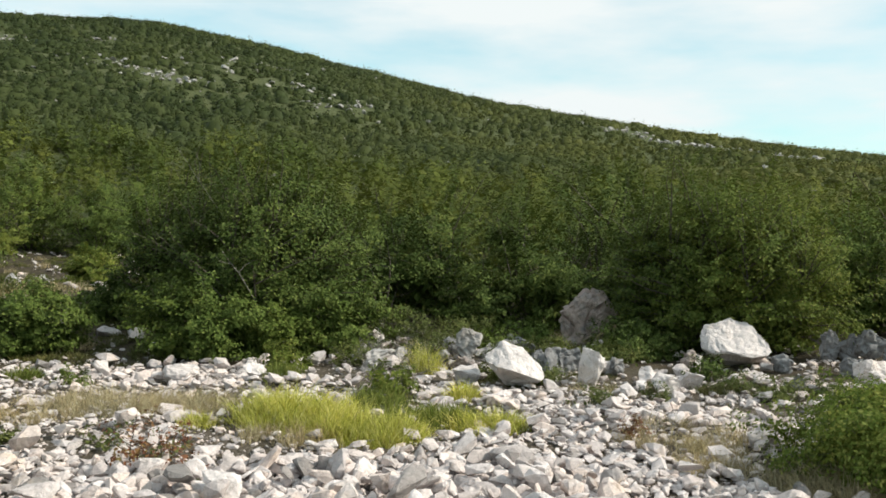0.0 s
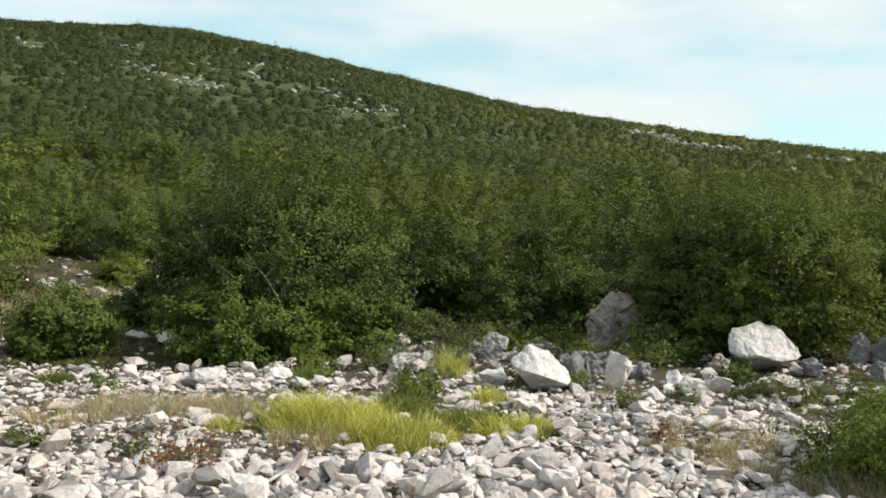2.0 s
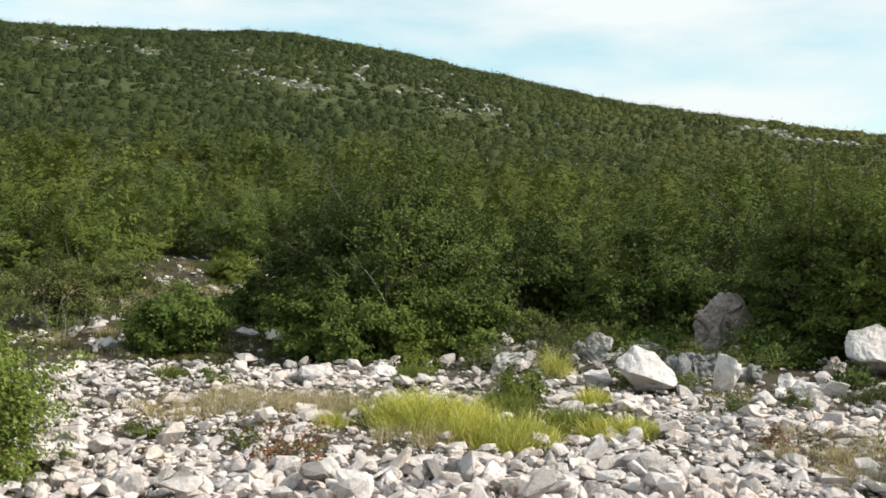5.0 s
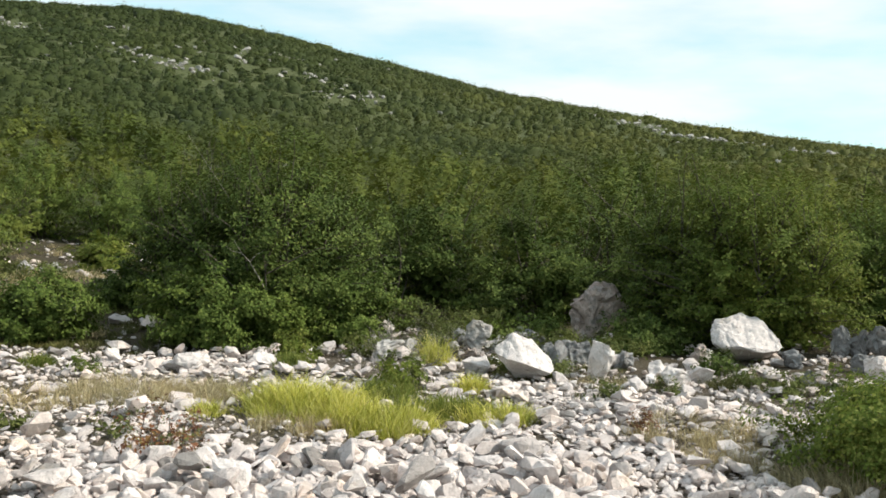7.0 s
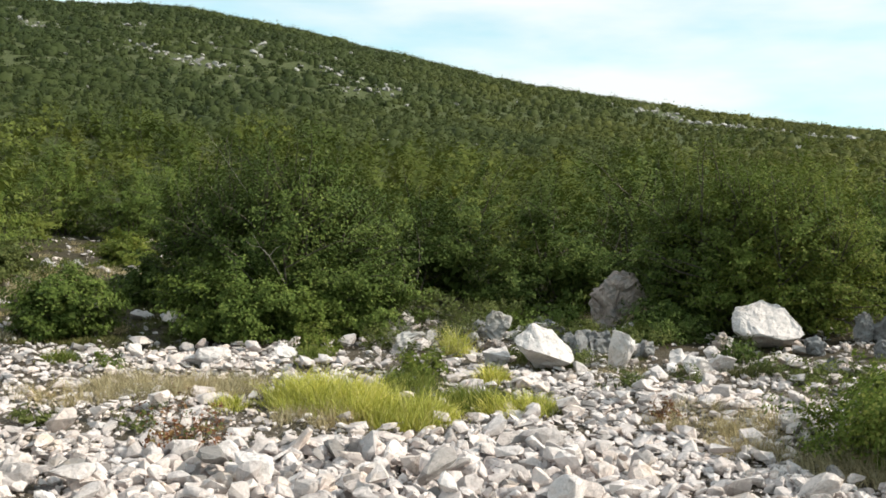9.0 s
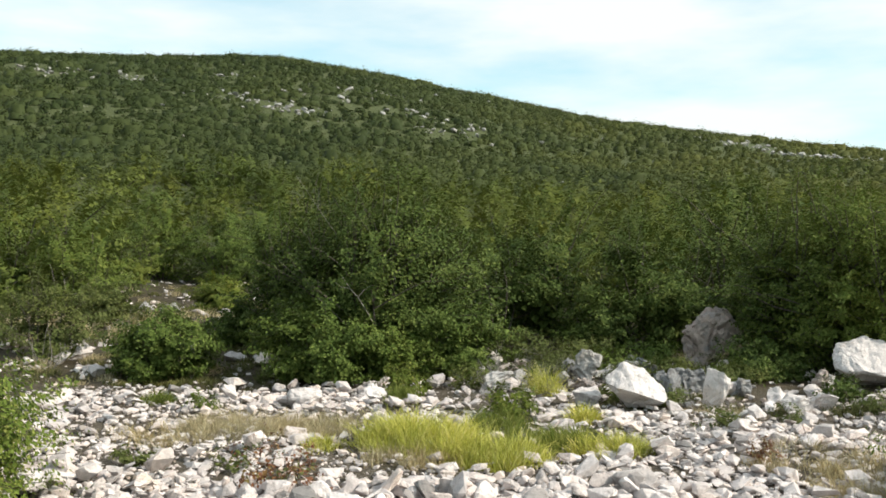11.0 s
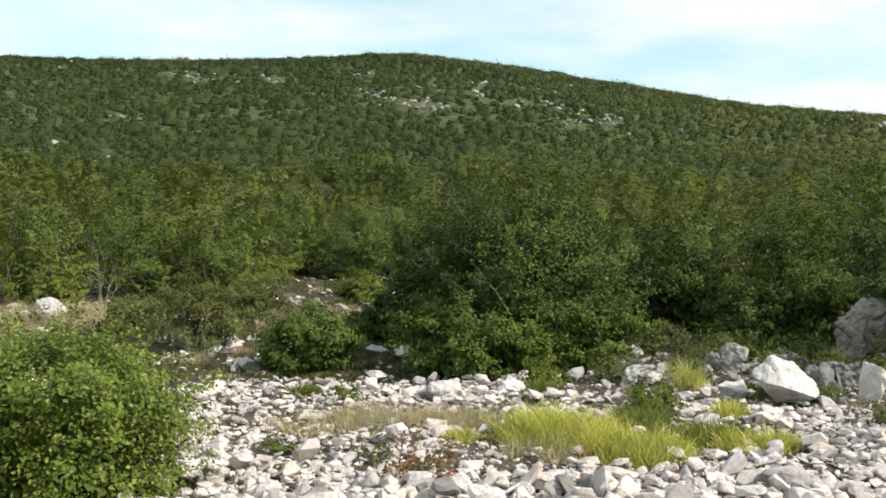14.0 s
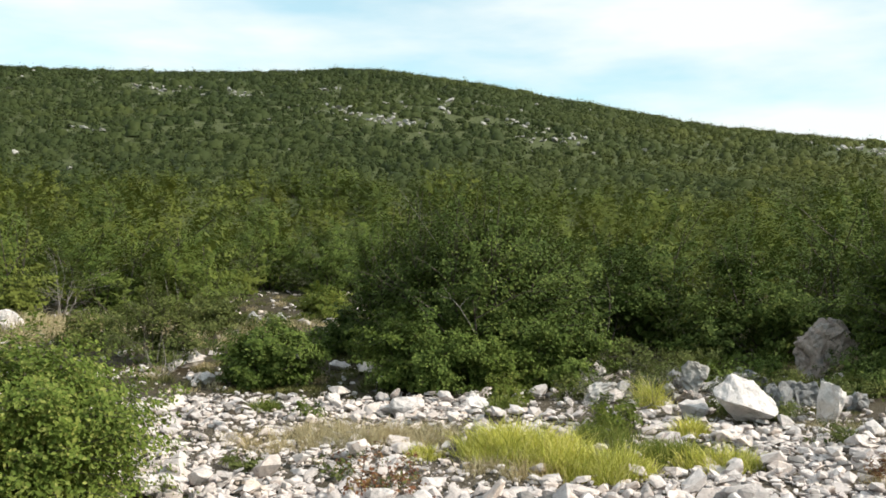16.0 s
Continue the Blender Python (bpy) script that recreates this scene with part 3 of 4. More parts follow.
def far_scrub(places, leaves, name, size):
    """Distant bushes joined: each several low rounded heads of leaves, with a tone of its own, darker to the left."""
    rng = np.random.default_rng(9)
    n = len(places)
    home = np.array(places)
    wide = np.clip(rng.lognormal(math.log(0.92), 0.42, n), 0.35, 2.1)
    tall = 0.40 * wide + rng.uniform(0.15, 0.60, n)
    # tone by bearing: drier yellow right, and the left hill's shade in the colour
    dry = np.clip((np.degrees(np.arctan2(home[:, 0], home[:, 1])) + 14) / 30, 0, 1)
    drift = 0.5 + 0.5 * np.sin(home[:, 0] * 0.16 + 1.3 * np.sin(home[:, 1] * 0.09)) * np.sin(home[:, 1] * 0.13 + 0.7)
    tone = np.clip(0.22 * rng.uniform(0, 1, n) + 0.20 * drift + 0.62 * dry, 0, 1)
    heads, rings, sides = 3, 2, 6
    turn = rng.uniform(0, 2 * np.pi, (n, 1)) + np.arange(heads) * 2.1 + rng.uniform(-0.5, 0.5, (n, heads))
    off = rng.uniform(0.20, 0.60, (n, heads))
    girth = rng.uniform(0.42, 0.72, (n, heads))
    high = girth * rng.uniform(1.0, 1.5, (n, heads))
    mid = np.stack([home[:, :1] + np.cos(turn) * off * wide[:, None], home[:, 1:] + np.sin(turn) * off * wide[:, None]], -1)
    base = ground_z(mid[..., 0], mid[..., 1])

    def shell(d, i, j, reach):
        """Points of head j of bush i in the directions d, with a lumpy outline."""
        lump = 1 + 0.16 * np.sin(5 * d[..., 0] + 3 * i + j) * np.sin(5 * d[..., 1] + 2 * i - j) + 0.10 * np.sin(9 * d[..., 2] + 7 * d[..., 0] + i)
        r = lump * reach
        return np.stack([mid[i, j, 0] + d[..., 0] * r * girth[i, j] * wide[i], mid[i, j, 1] + d[..., 1] * r * girth[i, j] * wide[i],
                         base[i, j] + d[..., 2] * r * high[i, j] * tall[i] * 1.15], -1)

    around, up = np.meshgrid(np.linspace(0, 2 * np.pi, sides, endpoint=False), np.radians((-10, 50)))
    d = np.stack([np.cos(around) * np.cos(up), np.sin(around) * np.cos(up), np.sin(up)], -1).reshape(-1, 3)
    i, j = np.repeat(np.arange(n), heads), np.tile(np.arange(heads), n)
    core = shell(d[None], i[:, None], j[:, None], 0.70 + rng.normal(0, 0.07, (n * heads, len(d))))
    p, q = np.meshgrid(np.arange(rings - 1), np.arange(sides), indexing="ij")
    c0, c1, c2, c3 = p * sides + q, p * sides + (q + 1) % sides, (p + 1) * sides + (q + 1) % sides, (p + 1) * sides + q
    top = np.stack([np.full(sides - 2, (rings - 1) * sides), (rings - 1) * sides + np.arange(1, sides - 1), (rings - 1) * sides + np.arange(2, sides)], -1)
    skin = np.concatenate([np.stack([c0, c1, c2], -1).reshape(-1, 3), np.stack([c0, c2, c3], -1).reshape(-1, 3), top])
    cf = skin[None] + (np.arange(n * heads) * len(d))[:, None, None]
    own = np.repeat(np.arange(n), leaves)
    head = rng.integers(0, heads, len(own))
    e = unit(rng.normal(0, 1, (len(own), 3)) + (0, 0, 0.45))
    e[:, 2] = np.abs(e[:, 2])
    at = shell(e, own, head, rng.uniform(0.74, 1.10, len(own)))
    lv, lf = leaves_at(rng, at, e + (0, 0, 0.35), size, 0.8, 0.36, True)
    v, f = joined([(core.reshape(-1, 3), cf.reshape(-1, 3)), (lv, lf)])
    me = mesh_from(name, v, f, LEAF_SLOPE, True)
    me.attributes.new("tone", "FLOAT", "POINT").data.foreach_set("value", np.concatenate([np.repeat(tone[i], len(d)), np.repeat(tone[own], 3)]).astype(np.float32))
    return tagged(new(name, me), "dense low green scrub covering the hillside", "scrub", "", "stuff")


bare_rock = [disc(b, r - 1.2 - 1.6 * (b > 5), 0.75 * w + 0.7 + 1.9 * (b > 5)) for b, r, w in OUTCROPS]
middle, far = spots(6, reach - 1, 92, -50, 34, 1.2, 26000, bare_rock), spots(7, 92, 182, -50, 34, 1.5, 40000, bare_rock)
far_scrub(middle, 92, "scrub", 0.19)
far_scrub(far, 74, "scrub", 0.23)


# ---- stones ----
def chip(seed, corners=13):
    """A broken stone about 1 across: the hull of a few corners."""
    rng = random.Random(seed)
    bm = bmesh.new()
    sx, sy, sz = rng.uniform(0.42, 0.62), rng.uniform(0.30, 0.46), rng.uniform(0.20, 0.38)
    for _ in range(corners):
        v = Vector((rng.gauss(0, 1), rng.gauss(0, 1), rng.gauss(0, 1))).normalized()
        v = Vector((max(-0.75, min(0.75, v.x)), max(-0.75, min(0.75, v.y)), max(-0.75, min(0.75, v.z)))) * 1.25 * rng.uniform(0.82, 1.05)
        bm.verts.new((v.x * sx, v.y * sy, v.z * sz))
    out = bmesh.ops.convex_hull(bm, input=bm.verts)
    bmesh.ops.delete(bm, geom=[g for g in out["geom_interior"] if isinstance(g, bmesh.types.BMVert)], context="VERTS")
    bmesh.ops.triangulate(bm, faces=bm.faces)
    bm.verts.ensure_lookup_table()
    v = np.array([w.co[:] for w in bm.verts])
    bm.verts.index_update()
    f = np.array([[w.index for w in q.verts] for q in bm.faces])
    bm.free()
    return v, f


def cobble(seed):
    """A rounder broken stone about 1 across: a small ball trimmed by a few breaks."""
    rng = random.Random(seed)
    bm = bmesh.new()
    bmesh.ops.create_icosphere(bm, subdivisions=2, radius=0.5)
    breaks = [(Vector((rng.gauss(0, 1), rng.gauss(0, 1), rng.gauss(0, 1))).normalized(), rng.uniform(0.20, 0.38)) for _ in range(8)]
    sx, sy, sz = rng.uniform(1.0, 1.25), rng.uniform(0.72, 1.0), rng.uniform(0.55, 0.85)
    for v in bm.verts:
        for q, far in breaks:
            over = v.co.dot(q) - far
            if over > 0:
                v.co -= q * over
        v.co *= 1 + rng.uniform(-0.08, 0.08)
        v.co = Vector((v.co.x * sx, v.co.y * sy, v.co.z * sz)) * 1.25
    bm.verts.index_update()
    v, f = np.array([w.co[:] for w in bm.verts]), np.array([[w.index for w in q.verts] for q in bm.faces])
    bm.free()
    return v, f


def worn(seed):
    """A blocky broken stone about 1 across with blunted edges and chipped corners."""
    rng = random.Random(seed + 500)
    v, f = chip(seed + 900, 10)
    bm = bmesh.new()
    at = [bm.verts.new(p) for p in v]
    for q in f:
        bm.faces.new([at[i] for i in q])
    bmesh.ops.subdivide_edges(bm, edges=bm.edges, cuts=1, use_grid_fill=True)
    bmesh.ops.triangulate(bm, faces=bm.faces)
    bmesh.ops.smooth_vert(bm, verts=bm.verts, factor=0.42, use_axis_x=True, use_axis_y=True, use_axis_z=True)
    for w in bm.verts:
        w.co *= 1.12 * (1 + rng.uniform(-0.06, 0.06))
    bm.verts.index_update()
    v, f = np.array([w.co[:] for w in bm.verts]), np.array([[w.index for w in q.verts] for q in bm.faces])
    bm.free()
    return v, f


COBBLES = [cobble(2 * k) for k in range(6)]
CHIPS = [chip(k, 17 if k % 2 else 13) for k in range(24)]
SLABS = [(v * (1.05, 1.0, 0.82), f) for v, f in CHIPS]
HEAP = [worn(k) for k in range(26)] + COBBLES


def random_turns(rng, n, tip):
    """n rotation matrices: any turn about the upright, tipped by up to tip radians or so."""
    a, b, c = rng.uniform(0, 2 * np.pi, n), rng.normal(0, tip, n), rng.normal(0, tip, n)
    ca, sa, cb, sb, cc, sc = np.cos(a), np.sin(a), np.cos(b), np.sin(b), np.cos(c), np.sin(c)
    o, z = np.ones(n), np.zeros(n)
    ra = np.stack([ca, -sa, z, sa, ca, z, z, z, o], -1).reshape(-1, 3, 3)
    rb = np.stack([cb, z, sb, z, o, z, -sb, z, cb], -1).reshape(-1, 3, 3)
    rc = np.stack([o, z, z, z, cc, -sc, z, sc, cc], -1).reshape(-1, 3, 3)
    return ra @ rb @ rc


def scatter_stones(name, spots_xy, sizes, lift, seed, mat, label, kinds, tip=0.32):
    """Stones joined into one sheet of rubble."""
    rng = np.random.default_rng(seed)
    n = len(sizes)
    turns = random_turns(rng, n, tip)
    kind = rng.integers(0, len(kinds), n)
    z = ground_z(spots_xy[:, 0], spots_xy[:, 1]) + lift
    at = np.column_stack([spots_xy, z])
    pieces = []
    for k, (cv, cf) in enumerate(kinds):
        w = np.flatnonzero(kind == k)
        v = np.einsum("nij,vj->nvi", turns[w], cv) * sizes[w][:, None, None] + at[w][:, None]
        f = cf[None] + (np.arange(len(w)) * len(cv))[:, None, None]
        pieces.append((v.reshape(-1, 3), f.reshape(-1, 3)))
    v, f = joined(pieces)
    ob = new(name, mesh_from(name, v, f, mat))
    return tagged(ob, label, "stones", "", "stuff")


def stone_field(seed, n, inner, outer, left, right, middle, spread, most):
    """Places and sizes of loose stones; fewer where soil and dry grass show, or dark earth stands for shade."""
    rng = np.random.default_rng(seed)
    r, az = np.sqrt(rng.uniform(inner ** 2, outer ** 2, n)), rng.uniform(left, right, n)
    xy = np.column_stack([r * np.sin(np.radians(az)), r * np.cos(np.radians(az))])
    bare = np.zeros(n)
    for b, d, w, deep, keep in SOIL_AND_SHADE:
        along = (az - b) / 57.3 * r / (w / 2)
        bare = np.maximum(bare, (1 - keep) * (along ** 2 + ((r - d) / (deep / 2)) ** 2 < 1))
    ok = rng.random(n) > bare
    size = np.clip(rng.lognormal(math.log(middle), spread, n), 0.025, most)
    return xy[ok], size[ok], rng.random(ok.sum())


# patches with few stones: bearing, distance, width, depth, share of stones left
# bearings 8.0, -19.2 and 11.5 bare dark earth in place of shade
SOIL_AND_SHADE = ((-5.6, 8.05, 2.1, 0.95, 0.10), (-18.5, 8.9, 2.3, 1.1, 0.5), (14.0, 7.9, 1.3, 0.9, 0.5), (20.5, 7.1, 1.5, 0.9, 0.65),
         (-16.5, 6.6, 0.8, 0.5, 0.4), (5.0, 10.3, 2.2, 1.5, 0.35), (18.0, 9.4, 1.6, 0.8, 0.45), (-2.6, 10.5, 2.4, 1.7, 0.28), (-24, 7.6, 1.2, 0.6, 0.45), (25.6, 7.3, 1.8, 1.5, 0.08), (8.0, 10.5, 2.7, 1.9, 0.30), (-19.2, 12.6, 2.4, 2.2, 0.45), (11.5, 11.5, 2.6, 1.5, 0.2), (-37.4, 6.8, 1.8, 1.7, 0.06))
for k, (n, inner, outer, left, right, middle, spread, most, lift) in enumerate((
        (10000, 4.4, 11.2, -48, 34, 0.066, 0.52, 0.24, 0.15),
        (2600, 5.0, 6.9, -44, 8, 0.078, 0.40, 0.185, 0.6),
        (1500, 5.0, 6.9, 8, 30, 0.066, 0.42, 0.18, 0.4),
        (900, 4.9, 6.6, -20, 6, 0.112, 0.34, 0.22, 0.8),
        (2400, 9.6, 13.6, -46, 32, 0.058, 0.55, 0.24, 0.1),
        (650, 13.0, 29.0, -46, -17, 0.10, 0.55, 0.36, 0.05),
        (1500, 6.8, 9.1, 2, 26, 0.070, 0.48, 0.20, 0.12))):
    xy, size, up = stone_field(60 + k, n, inner, outer, left, right, middle, spread, most)
    scatter_stones("rubble", xy, size, size * (up * 0.5 - 0.15 + lift * up), 70 + k, STONE_JOINED, "loose white and grey broken limestone rubble", HEAP if k in (1, 2, 3) else SLABS, 0.38 if k == 3 else 0.36 if k in (1, 2) else 0.25)


def outcrops():
    """Pale limestone ledges and blocks showing between the bushes on the hill."""
    rng = np.random.default_rng(33)
    xy, size = [], []
    for b, r, wide in OUTCROPS:
        x, y, _ = polar(b, r)
        m = int(7 + 7 * wide)
        xy.append(np.array([x, y]) + rng.normal(0, 0.85 * wide, (m, 2)) * (1.5, 0.8))
        size.append(0.22 + 0.75 * rng.random(m) ** 2.2)
    stray = spots(35, 60, 165, -46, 30, 6.0, 260, [])
    xy.append(np.array(stray))
    size.append(rng.uniform(0.3, 0.9, len(stray)))
    xy, size = np.concatenate(xy), np.concatenate(size)
    scatter_stones("outcrop", xy, size, size * 0.2, 34, STONE_HILL, "pale limestone outcrops showing through hillside scrub", SLABS)


outcrops()


# ---- pebbles and grit between the stones ----
PEBBLES = [chip(200 + k, 8) for k in range(12)]
for k, (n, inner, outer, middle) in enumerate(((5500, 5.4, 8.4, 0.033), (3500, 8.4, 11.6, 0.045))):
    xy, size, up = stone_field(80 + k, n, inner, outer, -44, 30, middle, 0.35, 0.07)
    scatter_stones("pebbles", xy, size, size * 0.2, 85 + k, STONE_JOINED, "small pale limestone chips between larger stones", PEBBLES)


# ---- sparse stones around the viewer's feet ----
xy, size, up = stone_field(95, 1500, 1.2, 5.3, -180, 180, 0.07, 0.5, 0.22)
scatter_stones("rubble", xy, size, size * 0.1, 96, STONE_JOINED, "loose white and grey broken limestone rubble", CHIPS)


# ---- boulders ----
def boulder_mesh(seed, w, d, h, mat, corners=None, rough=0.05):
    """A broken boulder: the hull of its corners, cut finer, its edges worn and its faces pitted."""
    rng = random.Random(seed)
    bm = bmesh.new()
    chipped = corners is None
    if chipped:
        corners = []
        for _ in range(12):
            v = Vector((rng.gauss(0, 1), rng.gauss(0, 1), rng.gauss(0, 1))).normalized()
            corners.append([max(-0.5, min(0.5, a * 0.58 * rng.uniform(0.75, 1.0))) for a in v])
        lows, highs = [min(c[i] for c in corners) for i in range(3)], [max(c[i] for c in corners) for i in range(3)]
        corners = [[(c[i] - lows[i]) / (highs[i] - lows[i]) - 0.5 for i in range(3)] for c in corners]
    for x, y, z in corners:
        bm.verts.new((x * w, y * d, z * h))
    out = bmesh.ops.convex_hull(bm, input=bm.verts)
    bmesh.ops.delete(bm, geom=[g for g in out["geom_interior"] if isinstance(g, bmesh.types.BMVert)], context="VERTS")
    bmesh.ops.triangulate(bm, faces=bm.faces)
    for _ in range(4 if w > 0.5 else 3):
        bmesh.ops.subdivide_edges(bm, edges=bm.edges, cuts=1, use_grid_fill=True)
        bmesh.ops.triangulate(bm, faces=bm.faces)
    bmesh.ops.smooth_vert(bm, verts=bm.verts, factor=0.3, use_axis_x=True, use_axis_y=True, use_axis_z=True)
    for _ in range(5 if chipped else 0):
        q = Vector((rng.gauss(0, 1), rng.gauss(0, 1), rng.gauss(0, 1))).normalized()
        reach = max(v.co.dot(q) for v in bm.verts)
        low = min(v.co.dot(q) for v in bm.verts)
        cut = reach - (reach - low) * rng.uniform(0.01, 0.05)
        for v in bm.verts:
            over = v.co.dot(q) - cut
            if over > 0:
                v.co -= q * over
    bm.normal_update()
    off = Vector((rng.uniform(0, 50), rng.uniform(0, 50), rng.uniform(0, 50)))
    scale = (w * d * h) ** (1 / 3)
    moves = [v.normal * scale * rough * (1.2 * noise.fractal(v.co / scale * 3.2 + off, 0.75, 2.2, 5) - max(0.0, 0.10 - abs(noise.noise(v.co / scale * 2.2 + off))) * (4 if mat is BOULDER else 9)) for v in bm.verts]
    for v, m in zip(bm.verts, moves):
        v.co += m
    low = min(v.co.z for v in bm.verts)
    for v in bm.verts:
        v.co.z -= low
    me = bpy.data.meshes.new("boulder")
    bm.to_mesh(me)
    bm.free()
    me.materials.append(mat)
    return me


def boulder(bearing, reach, w, h, seed, mat, label, turn=0.0, lean=0.0, deep=None, sink=0.1, corners=None, rough=0.05):
    x, y, z = polar(bearing, reach)
    ob = new("boulder", boulder_mesh(seed, w, deep or w * 0.8, h * (1 + sink), mat, corners, rough))
    ob.matrix_world = pose(x, y, z - h * sink, 0, lean, turn - bearing)
    return tagged(ob, label, "boulder", "boulders at the foot of the hill")


SLAB = ((-0.5, -0.15, 0.56), (-0.46, 0.0, 0.83), (-0.3, 0.05, 0.9), (-0.115, 0.2, 1), (0.16, 0.2, 0.95), (0.2, 0.12, 0.8), (0.43, -0.1, 0.46), (0.5, -0.25, 0.28),
        (0.43, -0.35, 0.2), (0.22, -0.45, 0.15), (-0.08, -0.5, 0.27), (-0.3, -0.45, 0.22), (-0.46, -0.3, 0.3), (0.4, 0.4, 0.3), (-0.4, 0.4, 0.5),
        (-0.2, 0.2, -0.14), (0.2, 0.2, -0.14), (0, 0.4, -0.14))
WEDGE = ((-0.2, 0.12, 1), (-0.5, 0, 0.62), (-0.49, -0.15, 0.5), (0.12, 0.12, 0.82), (0.42, 0, 0.42), (0.5, -0.15, 0.2), (0.44, -0.38, 0.12), (-0.02, -0.5, 0.34),
         (-0.3, -0.4, 0.42), (0.25, 0.2, -0.12), (-0.15, 0.2, -0.12), (0, 0.4, -0.12), (0.1, 0.45, 0.7), (-0.3, 0.35, 0.5))
TOOTH = ((-0.46, -0.35, 0.6), (-0.3, -0.4, 0.72), (-0.02, -0.4, 0.9), (0.2, -0.35, 0.94), (-0.4, 0.1, 0.68), (-0.2, 0.15, 0.88), (0, 0.2, 1), (0.26, 0.2, 1),
         (0.3, -0.2, 0.74), (0.5, 0, 0.58), (0.3, -0.3, 0.34), (-0.06, -0.38, 0.1), (-0.38, -0.35, 0), (-0.44, -0.38, 0.24), (-0.3, 0.35, 0.3), (0.35, 0.3, 0.55), (-0.15, 0.2, 0))
BLOCK = ((-0.38, -0.3, 1), (0.28, -0.2, 0.96), (0.5, 0, 0.70), (0.42, -0.3, 0.45), (0.25, -0.3, 0), (-0.35, -0.35, 0), (-0.5, -0.1, 0.62), (-0.3, 0.4, 0.9), (0.3, 0.4, 0.8), (0, 0.4, 0))
boulder(16.75, 12.3, 0.86, 0.49, 1, BOULDER, "large white limestone boulder with a flat bright face", corners=SLAB, rough=0.035, sink=0.05)
boulder(8.25, 13.7, 0.82, 0.76, 2, BOULDER_BROWN, "brown weathered boulder tilted under a shrub", corners=TOOTH, rough=0.075)
boulder(4.05, 9.65, 0.60, 0.42, 3, BOULDER, "pale wedge-shaped boulder with a brown underside", corners=WEDGE, sink=0.0, rough=0.03)
WHITE, GREY, BROWN, ASH = BOULDER, BOULDER_GREY_SHADED, BOULDER_BROWN, BOULDER_ASH
